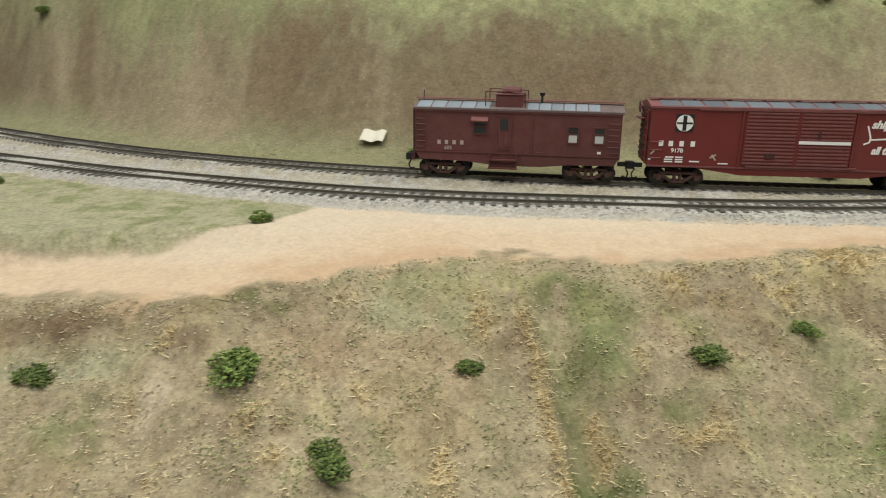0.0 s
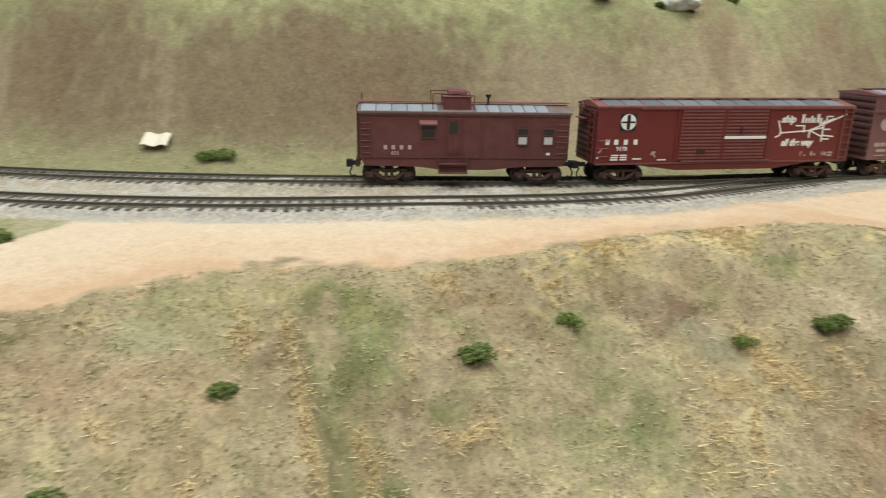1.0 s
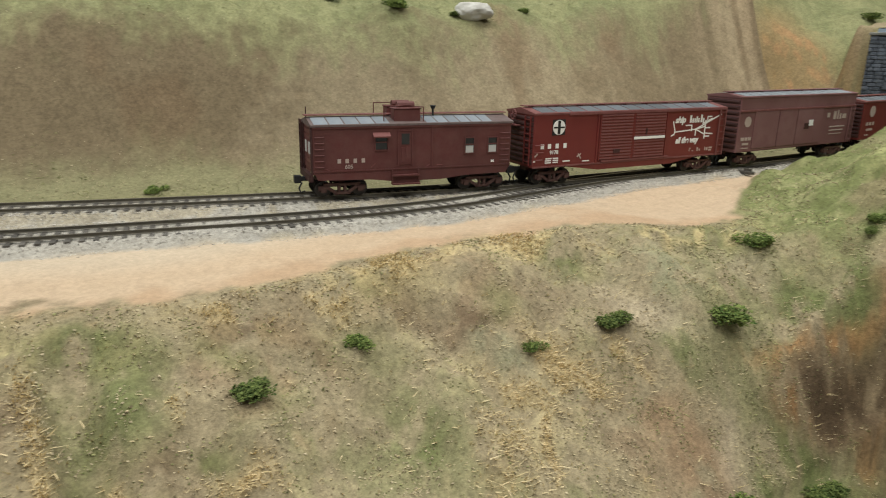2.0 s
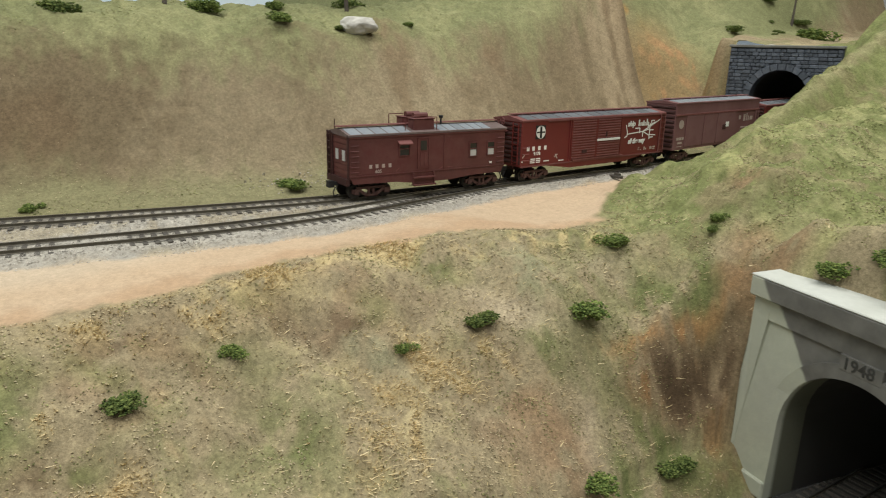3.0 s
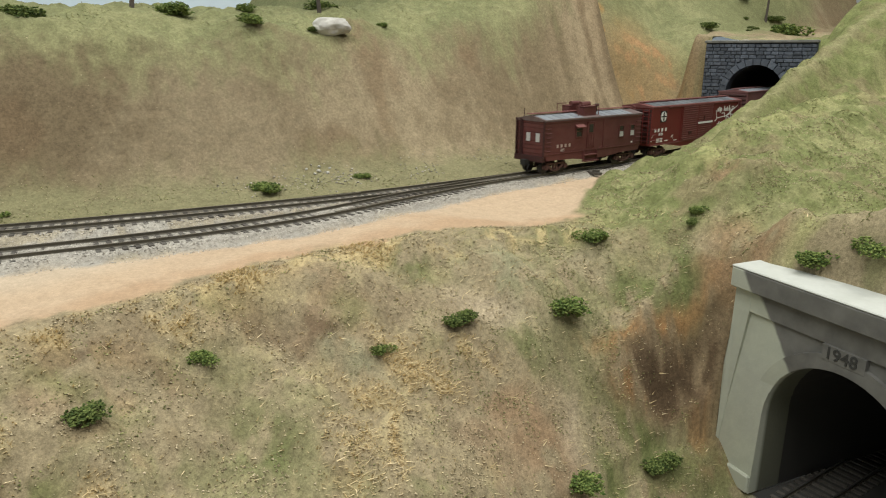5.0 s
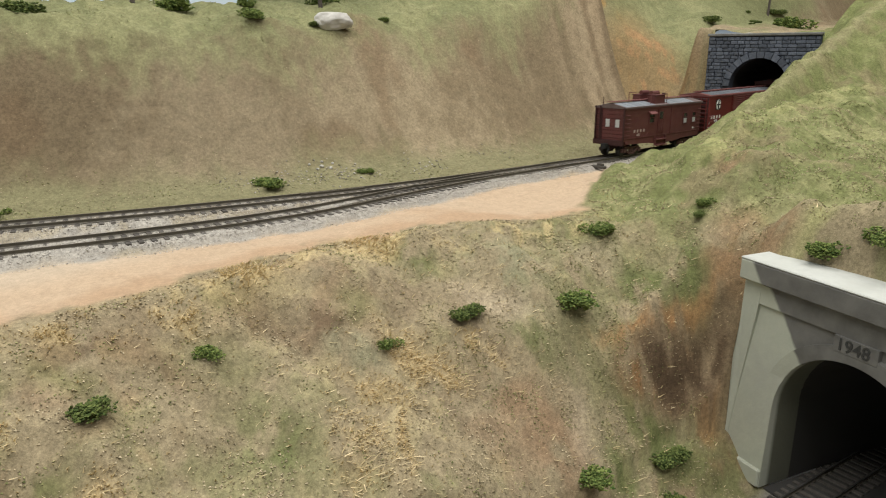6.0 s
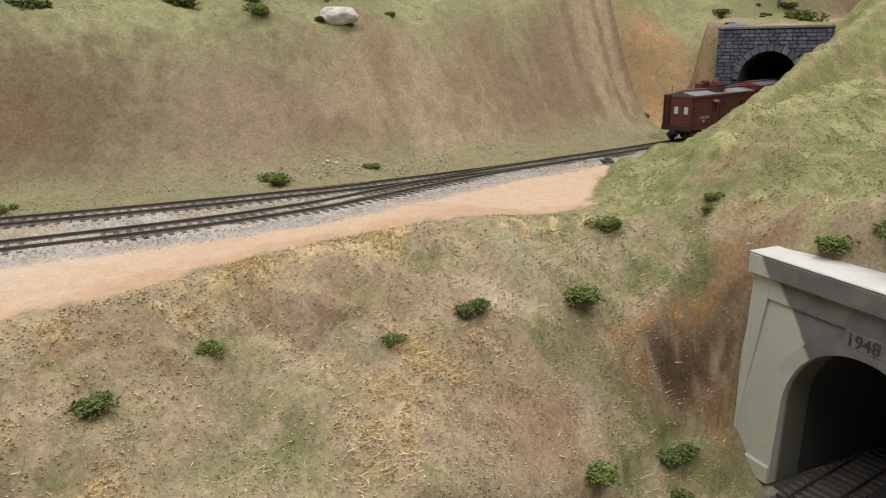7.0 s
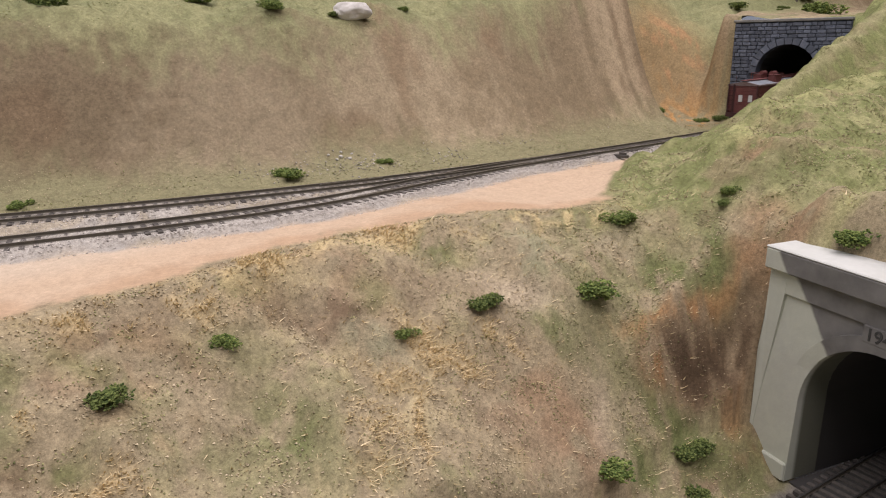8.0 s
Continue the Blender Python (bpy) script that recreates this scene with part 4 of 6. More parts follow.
def gable_roof(car, half_l, half_w, eave, ridge, mat, name="roof", over=0.0006):
    bm = bmesh.new()
    w = half_w + over
    add_prism_x(bm, [(-w, eave - 0.0010), (w, eave - 0.0010), (w, eave + 0.0002), (0, ridge), (-w, eave + 0.0002)], -half_l - over, half_l + over)
    return part(name, bm, mat, car)


def roof_panels(roof, x0, x1, n, half_w, eave, ridge, mat, gap=0.0012, inner=0.0035, lip=0.0010):
    """Separate sheet panels on both slopes, with raised seams between them."""
    k = (ridge - eave) / half_w
    step = (x1 - x0) / n
    bm = bmesh.new()
    L = step - gap
    w0, w1 = inner, half_w - lip

    def zz(y):
        return ridge - k * abs(y) + 0.00025
    me = None
    for s in (-1, 1):
        bm = bmesh.new()
        lo = [bm.verts.new((x, s * w, zz(w) - 0.0003)) for x, w in ((0, w0), (L, w0), (L, w1), (0, w1))]
        hi = [bm.verts.new((x, s * w, zz(w) + 0.0002)) for x, w in ((0.0002, w0), (L - 0.0002, w0), (L - 0.0002, w1 - 0.0002), (0.0002, w1 - 0.0002))]
        bm.faces.new(lo if s > 0 else lo[::-1])
        bm.faces.new(hi[::-1] if s > 0 else hi)
        for i in range(4):
            bm.faces.new((lo[i], hi[i], hi[(i + 1) % 4], lo[(i + 1) % 4]))
        bmesh.ops.recalc_face_normals(bm, faces=bm.faces)
        me = bpy.data.meshes.new("roof_panel")
        bm.to_mesh(me)
        bm.free()
        me.materials.append(mat)
        for i in range(n):
            p = new("roof_panel", me)
            p.parent = roof
            p.matrix_basis = pose(x0 + i * step, 0, 0)


def brake_wheel(car, x, z):
    bm = bmesh.new()
    n = 14
    for i in range(n):
        a, b = 2 * math.pi * i / n, 2 * math.pi * (i + 1) / n
        add_rod(bm, (x, 0.004 + 0.0034 * math.cos(a), z + 0.0034 * math.sin(a)), (x, 0.004 + 0.0034 * math.cos(b), z + 0.0034 * math.sin(b)), 0.0004, 5)
    for i in range(4):
        a = math.pi * i / 4
        add_rod(bm, (x, 0.004 - 0.0034 * math.cos(a), z - 0.0034 * math.sin(a)), (x, 0.004 + 0.0034 * math.cos(a), z + 0.0034 * math.sin(a)), 0.0003, 4)
    add_rod(bm, (x, 0.004, z), (x + 0.0022, 0.004, z), 0.0008, 6)
    return part("brake_wheel", bm, M_BOXEDGE, car)


def grab_iron(bm, a, b, out):
    a, b, out = Vector(a), Vector(b), Vector(out)
    add_rod(bm, a, a + out, 0.0003, 4)
    add_rod(bm, b, b + out, 0.0003, 4)
    add_rod(bm, a + out, b + out, 0.0003, 4)


def ribbed_door(car, x0, x1, z0, z1, y, mat, ribs, name="door"):
    d = part(name, box(x0, x1, y - 0.0007, y + 0.0006, z0, z1, 0.0002), mat, car)
    bm = bmesh.new()
    for i in range(ribs):
        z = z0 + (z1 - z0) * (i + 0.6) / (ribs + 0.2)
        add_prism_x(bm, [(y - 0.0006, z - 0.0007), (y - 0.0006, z + 0.0007), (y - 0.0012, z + 0.0004), (y - 0.0012, z - 0.0004)], x0 + 0.0010, x1 - 0.0010)
    # ribs of red doors are paler: their highlights are put into the colour
    part("door_ribs", bm, M_BOXEDGE if mat is M_BOXRED else mat, d)
    return d


def corrugated_end(car, x, way, half_w, z0, z1, mat):
    """Pressed ribs across a car's end, each a piece of its own."""
    n = 9
    for i in range(n):
        z = z0 + (z1 - z0) * (i + 0.5) / n
        a, b = (x, x + way * 0.0009)
        bm = bmesh.new()
        lo = [bm.verts.new(p) for p in ((a, -half_w + 0.001, z - 0.0016), (a, half_w - 0.001, z - 0.0016), (a, half_w - 0.001, z + 0.0016), (a, -half_w + 0.001, z + 0.0016))]
        hi = [bm.verts.new(p) for p in ((b, -half_w + 0.003, z - 0.0005), (b, half_w - 0.003, z - 0.0005), (b, half_w - 0.003, z + 0.0005), (b, -half_w + 0.003, z + 0.0005))]
        bm.faces.new(hi)
        bm.faces.new(lo[::-1])
        for k in range(4):
            bm.faces.new((lo[k], lo[(k + 1) % 4], hi[(k + 1) % 4], hi[k]))
        bmesh.ops.recalc_face_normals(bm, faces=bm.faces)
        part("end_rib", bm, mat, car)


def boxcar_shell(name, label, L, W, sill, eave, paint, edge, roof_mat, ridge_up=0.0030, panels=13, roof_paint=None):
    car = holder(name, label, "freight car", "train")
    h, w = L / 2, W / 2
    part("body", box(-h, h, -w, w, sill, eave - 0.0006, 0.0003), paint, car)
    roof = gable_roof(car, h, w, eave, eave + ridge_up, roof_paint or edge)
    roof_panels(roof, -h + 0.006, h - 0.006, panels, w, eave, eave + ridge_up, roof_mat)
    rb = bmesh.new()
    for y in (-0.0022, 0.0, 0.0022):
        add_box(rb, -h + 0.001, h - 0.001, y - 0.0009, y + 0.0009, eave + ridge_up + 0.0006, eave + ridge_up + 0.0011)
    for i in range(9):
        x = -h + 0.008 + i * (L - 0.016) / 8
        add_box(rb, x - 0.0005, x + 0.0005, -0.003, 0.003, eave + ridge_up - 0.0008, eave + ridge_up + 0.0006)
    part("running_board", rb, edge, car, "dusty pinkish running board along the ridge")
    part("underframe", box(-h + 0.004, h - 0.004, -0.004, 0.004, 0.0092, sill, 0.0), M_CARDARK, car)
    for x in (-h + 0.020, h - 0.020):
        bogie(car, x, M_TRUCK)
    coupler(car, -h, -1)
    coupler(car, h, 1)
    # end ribs coloured dark to carry the shade between the cars
    for x, way in ((-h, -1), (h, 1)):
        corrugated_end(car, x, way, w, sill + 0.002, eave - 0.002, M_CARDARK)
    return car


def red_boxcar():
    """The double-door car: ribbed doors, emblem, slogan and route map."""
    L, W, sill, eave = 0.180, 0.0327, 0.0125, 0.0490
    car = boxcar_shell("red_boxcar", "bright mineral-red double-door boxcar with white slogan and route map", L, W, sill, eave, M_BOXRED, M_BOXEDGE, M_ROOFDARK, panels=13)
    y = -W / 2
    # fishbelly side sill, deepest below the doors
    bm = bmesh.new()
    add_prism(bm, [(-0.060, 0.0126), (-0.060, 0.0118), (-0.034, 0.0082), (0.036, 0.0082), (0.060, 0.0118), (0.060, 0.0126)], y, y + 0.0015)
    part("side_sill", bm, M_BOXRED, car)
    bm = bmesh.new()
    add_box(bm, -0.090, 0.090, y - 0.0007, y, 0.0124, 0.0134)
    part("sill_strip", bm, M_BOXEDGE, car)
    bm = bmesh.new()
    add_box(bm, -0.062, 0.090, y - 0.0012, y, 0.0474, 0.0486)
    add_box(bm, -0.032, 0.032, y - 0.0014, y, 0.0136, 0.0146)
    part("door_track", bm, M_BOXEDGE, car)
    ribbed_door(car, -0.0345, -0.0040, 0.0146, 0.0474, y, M_BOXRED, 15)
    d = ribbed_door(car, -0.0034, 0.0275, 0.0146, 0.0474, y, M_BOXRED, 15)
    part("door_placard", box(-0.0030, 0.0265, y - 0.0015, y - 0.0010, 0.0284, 0.0302), M_WHITE, d, "white stripe across the door")
    part("door_latch", box(0.0075, 0.0088, y - 0.0017, y - 0.0010, 0.0318, 0.0360), M_CARDARK, d, "dark door latch")
    part("route_board", box(-0.0215, -0.0160, y - 0.0017, y - 0.0010, 0.0195, 0.0222), M_CARDARK, car, "dark route card board")
    for x in (-0.0363, -0.0037, 0.0285):
        part("door_post", box(x - 0.0005, x + 0.0005, y - 0.0008, y, 0.0130, 0.0480), M_BOXRED, car)
    # round cross emblem on a black square
    e = part("emblem", box(-0.0753, -0.0647, y - 0.0003, y + 0.0002, 0.0341, 0.0447), M_BLACK, car, "black square with a white round cross emblem")
    bm = bmesh.new()
    add_rod(bm, (-0.070, y - 0.0002, 0.0394), (-0.070, y - 0.0005, 0.0394), 0.0050, 32)
    disc = part("emblem_disc", bm, M_WHITE, e)
    side_bars(e, y - 0.0004, [(-0.0711, -0.0689, 0.0348, 0.0440), (-0.0746, -0.0654, 0.0388, 0.0399)], M_BLACK, "emblem_cross")
    # reporting mark as plain bars, number
    for x0 in (-0.0840, -0.0782, -0.0718, -0.0652):
        side_bars(car, y, [(x0, x0 + 0.0026, 0.0252, 0.0284)], M_WHITE, "mark_bar")
    t = flat_text("9178", 0.0036, M_WHITE, car, bold=0.00006)
    t.matrix_basis = pose(-0.0765, y - 0.0002, 0.0214, 90)
    side_bars(car, y, [(-0.0795, -0.0745, 0.0180, 0.0188), (-0.0735, -0.0690, 0.0180, 0.0188), (-0.0800, -0.0750, 0.0166, 0.0174), (-0.0735, -0.0690, 0.0166, 0.0174), (-0.0800, -0.0750, 0.0152, 0.0160), (-0.0735, -0.0690, 0.0152, 0.0160), (-0.0650, -0.0590, 0.0156, 0.0164), (-0.0895, -0.0880, 0.0165, 0.0174), (-0.0480, -0.0420, 0.0148, 0.0155)], M_WHITE)
    side_strokes(car, y, [((-0.0885, 0.0200), (-0.0862, 0.0222)), ((-0.0530, 0.0185), (-0.0495, 0.0205)), ((-0.0520, 0.0205), (-0.0495, 0.0170))], 0.0009, M_FADED, "chalk_mark")
    # slogan and route map
    t = flat_text("ship", 0.0064, M_WHITE, car, shear=0.25, bold=0.00026)
    t.matrix_basis = pose(0.0370, y - 0.0002, 0.0388, 90)
    side_bars(car, y, [(0.0520, 0.0538, 0.0384, 0.0440), (0.0546, 0.0560, 0.0384, 0.0416), (0.0567, 0.0580, 0.0384, 0.0416), (0.0586, 0.0600, 0.0384, 0.0430), (0.0606, 0.0620, 0.0384, 0.0416), (0.0632, 0.0650, 0.0384, 0.0442), (0.0656, 0.0670, 0.0384, 0.0416)], M_WHITE)
    t = flat_text("all the way", 0.0062, M_WHITE, car, shear=0.25, bold=0.00026)
    t.matrix_basis = pose(0.0392, y - 0.0002, 0.0234, 90)
    t.scale.x = 0.86
    p = [(0.0350, 0.0400), (0.0375, 0.0330), (0.0362, 0.0300), (0.0500, 0.0318), (0.0590, 0.0333), (0.0690, 0.0352), (0.0850, 0.0440), (0.0690, 0.0390), (0.0590, 0.0335), (0.0690, 0.0290)]
    lines = [(p[0], p[1]), (p[1], (0.0372, 0.0302)), ((0.034, 0.0290), (0.0372, 0.0302)), ((0.0372, 0.0318), p[4]), (p[4], p[6]), (p[4], p[5]), (p[4], p[9]), ((0.0688, 0.0258), (0.0688, 0.0400)), ((0.0655, 0.0375), (0.0760, 0.0410)), ((0.0688, 0.0275), (0.0742, 0.0275)), ((0.0688, 0.0300), (0.0775, 0.0292)), ((0.0688, 0.0340), (0.0742, 0.0340)), ((0.0705, 0.0425), (0.0750, 0.0425)), ((0.0705, 0.0425), (0.0705, 0.0400)), ((0.0480, 0.0365), (0.0545, 0.0365)), ((0.0545, 0.0365), (0.0545, 0.0320)), ((0.0590, 0.0335), (0.0590, 0.0285))]
    side_strokes(car, y, lines, 0.0009, M_WHITE, "route_map", "white route map lines painted on the side")
    side_bars(car, y, [(0.0545, 0.0550, 0.0165, 0.0192), (0.0545, 0.0562, 0.0186, 0.0192), (0.0575, 0.0590, 0.0165, 0.0170), (0.0625, 0.0640, 0.0165, 0.0192), (0.0650, 0.0662, 0.0165, 0.0180), (0.0710, 0.0716, 0.0165, 0.0192), (0.0725, 0.0742, 0.0165, 0.0188), (0.0755, 0.0790, 0.0178, 0.0190), (0.0755, 0.0785, 0.0160, 0.0172)], M_FADED)
    ladder(car, 0.0858, y - 0.0012, 0.0125, 0.0480, 0.0062, 7, M_BOXEDGE)
    ladder(car, -0.0914, -0.0105, 0.014, 0.047, 0.0062, 7, M_BOXRED, along="y")
    for z in (0.018, 0.023, 0.028):
        bm = bmesh.new()
        grab_iron(bm, (-0.0885, y, z), (-0.0825, y, z), (0, -0.0012, 0))
        part("grab_iron", bm, M_BOXEDGE, car)
    brake_wheel(car, -0.0935, 0.0470)
    part("brake_platform", box(-0.0945, -0.0905, -0.001, 0.010, 0.0395, 0.0403), M_BOXEDGE, car)
    return car


def faded_boxcar():
    """The third car: faded brown, rounded roof line, single door, small white card."""
    L, W, sill, eave = 0.166, 0.0327, 0.0122, 0.0565
    car = boxcar_shell("brown_boxcar", "faded brown boxcar with worn pale lettering and pale roof", L, W, sill, eave, M_OLDRED, M_OLDRED, M_ROOFGREY, ridge_up=0.0022, panels=13)
    y = -W / 2
    bm = bmesh.new()
    add_box(bm, -L / 2, L / 2, y - 0.0010, y, 0.0446, 0.0460)
    part("letterboard_strip", bm, M_BOXEDGE, car)
    for x0, x1 in ((-0.064, -0.032), (-0.031, -0.006), (-0.005, 0.032)):
        part("door", box(x0, x1, y - 0.0008, y + 0.0002, 0.0145, 0.0446, 0.0003), M_OLDRED, car)
    part("card", box(0.012, 0.018, y - 0.0012, y - 0.0007, 0.0300, 0.0350), M_WHITE, car, "small white card on the door")
    part("door_board", box(0.006, 0.0125, y - 0.0011, y - 0.0007, 0.0275, 0.0325), M_CARDARK, car)
    bm = bmesh.new()
    add_rod(bm, (-0.0720, y - 0.0003, 0.0365), (-0.0720, y + 0.0002, 0.0365), 0.0042, 24)
    part("emblem", bm, M_FADED, car, "faded round emblem")
    side_bars(car, y - 0.0001, [(-0.0785, -0.0745, 0.0215, 0.0240), (-0.0735, -0.0700, 0.0215, 0.0240), (-0.0690, -0.0655, 0.0215, 0.0240), (-0.0760, -0.0680, 0.0178, 0.0196), (-0.0770, -0.0680, 0.0150, 0.0156)], M_FADED)
    side_bars(car, y - 0.0001, [(0.050, 0.054, 0.034, 0.041), (0.056, 0.058, 0.034, 0.042), (0.060, 0.062, 0.034, 0.039), (0.064, 0.070, 0.0345, 0.0385), (0.046, 0.070, 0.0270, 0.0280), (0.046, 0.068, 0.0238, 0.0248), (0.040, 0.044, 0.036, 0.040), (0.046, 0.066, 0.0208, 0.0214)], M_FADED)
    ladder(car, 0.078, y - 0.0012, 0.0125, 0.0445, 0.0062, 7, M_OLDRED)
    return car


def dark_boxcar():
    L, W, sill, eave = 0.150, 0.0327, 0.0122, 0.0480
    car = boxcar_shell("dark_red_boxcar", "dark red boxcar with a round white emblem and dull roof", L, W, sill, eave, M_BOXRED, M_BOXEDGE, M_ROOFDARK, panels=12)
    y = -W / 2
    ribbed_door(car, -0.015, 0.015, 0.0146, 0.0465, y, M_BOXRED, 9)
    bm = bmesh.new()
    add_rod(bm, (-0.057, y - 0.0003, 0.0385), (-0.057, y + 0.0002, 0.0385), 0.0052, 24)
    part("emblem", bm, M_FADED, car, "round pale emblem")
    side_bars(car, y, [(-0.066, -0.062, 0.0255, 0.0285), (-0.060, -0.056, 0.0255, 0.0285), (-0.054, -0.050, 0.0255, 0.0285), (-0.064, -0.052, 0.0205, 0.0225), (-0.066, -0.058, 0.0160, 0.0170)], M_FADED)
    return car


def framed_window(car, x0, x1, z0, z1, y, name="window"):
    """A side window: frame, dark pane above, white shade below."""
    w = part(name, box(x0, x1, y - 0.0002, y + 0.0004, z0, z1), M_GLASS, car)
    bm = bmesh.new()
    f = 0.0007
    for a, b, c, d in ((x0 - f, x1 + f, z1, z1 + f), (x0 - f, x1 + f, z0 - f, z0), (x0 - f, x0, z0, z1), (x1, x1 + f, z0, z1), (x0, x1, (z0 + z1) / 2 + 0.0004, (z0 + z1) / 2 + 0.0010)):
        add_box(bm, a, b, y - 0.0008, y + 0.0002, c, d)
    part("window_frame", bm, M_CABOOSE, w)
    return w


def caboose():
    """Outfit caboose: long body, side door with steps, awning, two shaded windows, roof seat boxes with railings."""
    L, W, sill, eave = 0.1295, 0.0318, 0.0113, 0.0445
    h, w = L / 2, W / 2
    car = holder("caboose", "weathered oxide-brown wooden caboose with grey roof panels and white window shades", "caboose", "train")
    part("body", box(-h, h, -w, w, sill + 0.0035, eave - 0.0005, 0.0003), M_CABOOSE, car)
    y = -w
    # lower sill, deeper below the door
    for s in (-1, 1):
        bm = bmesh.new()
        y0, y1 = (s * w - s * 0.0016, s * w + s * 0.0002)
        add_prism(bm, [(-h + 0.001, 0.0152), (-h + 0.003, sill), (-0.030, sill - 0.0006), (-0.014, 0.0088), (0.016, 0.0088), (0.034, sill - 0.0006), (h - 0.003, sill), (h - 0.001, 0.0152)], min(y0, y1), max(y0, y1))
        part("side_sill", bm, M_CABOOSE, car)
    bm = bmesh.new()
    add_box(bm, -h, h, y - 0.0005, y, 0.0162, 0.0170)
    add_box(bm, 0.0097, 0.0105, y - 0.0006, y, 0.0170, eave - 0.001)
    add_box(bm, -h, h, y - 0.0007, y, eave - 0.0022, eave - 0.0008)
    part("side_battens", bm, M_CABOOSE, car)
    roof = gable_roof(car, h, w, eave, eave + 0.0036, M_ROOFDUST, over=0.0010)
    roof_panels(roof, -h + 0.001, -0.0165, 5, w, eave, eave + 0.0036, M_ROOFGREY, gap=0.0006, inner=0.0032, lip=0.0)
    roof_panels(roof, 0.0065, h - 0.0130, 6, w, eave, eave + 0.0036, M_ROOFGREY, gap=0.0006, inner=0.0032, lip=0.0)
    rb = bmesh.new()
    for x0, x1 in ((-h - 0.002, h + 0.002),):
        for yy in (-0.0022, 0.0, 0.0022):
            add_box(rb, x0, x1, yy - 0.0009, yy + 0.0009, eave + 0.0044, eave + 0.0049)
    part("running_board", rb, M_BOXEDGE, car, "dusty pinkish running board")
    # roof seat boxes with a pipe railing
    for s in (-1, 1):
        b = part("roof_box", box(-0.0135, 0.0035, min(s * 0.0040, s * 0.0125), max(s * 0.0040, s * 0.0125), eave + 0.0002, eave + 0.0085, 0.0005), M_CABOOSE, car, "brown box seat on the roof")
        part("roof_box_lid", box(-0.0140, 0.0040, min(s * 0.0035, s * 0.0130), max(s * 0.0035, s * 0.0130), eave + 0.0085, eave + 0.0092, 0.0002), M_CABOOSE, b)
        bm = bmesh.new()
        add_rod(bm, (0.0052, s * 0.0130, eave), (0.0052, s * 0.0130, eave + 0.0098), 0.00035, 5)
        add_rod(bm, (0.0052, s * 0.0130, eave + 0.0098), (-0.0030, s * 0.0130, eave + 0.0104), 0.00035, 5)
        add_rod(bm, (-0.0200, s * 0.0120, eave + 0.0010), (-0.0200, s * 0.0120, eave + 0.0106), 0.00035, 5)
        add_rod(bm, (-0.0200, s * 0.0120, eave + 0.0106), (-0.0080, s * 0.0120, eave + 0.0106), 0.00035, 5)
        part("roof_railing", bm, M_CABOOSE, car)
    bm = bmesh.new()
    add_rod(bm, (-0.0100, -0.0055, eave + 0.0105), (0.0012, -0.0055, eave + 0.0105), 0.0022, 10)
    add_rod(bm, (-0.0100, 0.0055, eave + 0.0105), (0.0012, 0.0055, eave + 0.0105), 0.0022, 10)
    part("roof_cushion", bm, M_CABOOSE, car)
    bm = bmesh.new()
    add_rod(bm, (0.0150, -0.0030, eave + 0.0030), (0.0150, -0.0030, eave + 0.0078), 0.0007, 8)
    add_rod(bm, (0.0150, -0.0030, eave + 0.0078), (0.0150, -0.0030, eave + 0.0098), 0.0013, 8, 0.0019)
    part("smoke_jack", bm, M_BLACK, car, "black stove pipe with a flared top")
    bm = bmesh.new()
    add_rod(bm, (-h + 0.001, 0.009, eave), (-h + 0.001, 0.009, eave + 0.0088), 0.00035, 5)
    part("flag_staff", bm, M_CARDARK, car)
    # windows, awning, door, steps
    win = framed_window(car, -0.0265, -0.0190, 0.0290, 0.0368, y)
    bm = bmesh.new()
    add_prism_x(bm, [(y, 0.0396), (y, 0.0388), (y - 0.0032, 0.0366), (y - 0.0034, 0.0374)], -0.0282, -0.0175)
    part("awning", bm, M_BOXEDGE, car, "dusty pink awning over the window")
    for x in (0.0325, 0.0485):
        win = framed_window(car, x, x + 0.0060, 0.0252, 0.0345, y)
        part("window_shade", box(x + 0.0004, x + 0.0056, y - 0.0006, y - 0.0001, 0.0252, 0.0297), M_SHADE, win, "white window shade")
    door = part("door", box(-0.0115, -0.0035, y - 0.0006, y + 0.0002, 0.0190, 0.0400, 0.0002), M_CABOOSE, car)
    part("door_pane", box(-0.0100, -0.0050, y - 0.0009, y - 0.0005, 0.0318, 0.0385), M_GLASS, door, "dark pane in the door")
    bm = bmesh.new()
    for a, b, c, d in ((-0.0123, -0.0115, 0.0185, 0.0408), (-0.0035, -0.0027, 0.0185, 0.0408), (-0.0123, -0.0027, 0.0400, 0.0408)):
        add_box(bm, a, b, y - 0.0009, y + 0.0001, c, d)
    for x0 in (-0.0102, -0.0070):
        add_box(bm, x0, x0 + 0.0022, y - 0.0009, y - 0.0005, 0.0208, 0.0300)
    part("door_frame", bm, M_CABOOSE, door)
    bm = bmesh.new()
    for z, out in ((0.0122, 0.0030), (0.0070, 0.0038)):
        add_box(bm, -0.0165, 0.0015, y - out, y + 0.0005, z, z + 0.0009)
    for x in (-0.0160, 0.0010):
        add_box(bm, x - 0.0004, x + 0.0004, y - 0.0020, y, 0.0070, 0.0160)
    add_box(bm, -0.0160, 0.0010, y - 0.0008, y, 0.0078, 0.0122)
    part("steps", bm, M_CABOOSE, car, "brown side steps with dusty treads")
    for x0 in (-0.0500, -0.0452, -0.0402, -0.0352):
        side_bars(car, y, [(x0, x0 + 0.0021, 0.0214, 0.0240)], M_FADED, "mark_bar")
    t = flat_text("605", 0.0034, M_FADED, car, bold=0.00004)
    t.matrix_basis = pose(-0.0456, y - 0.0002, 0.0180, 90)
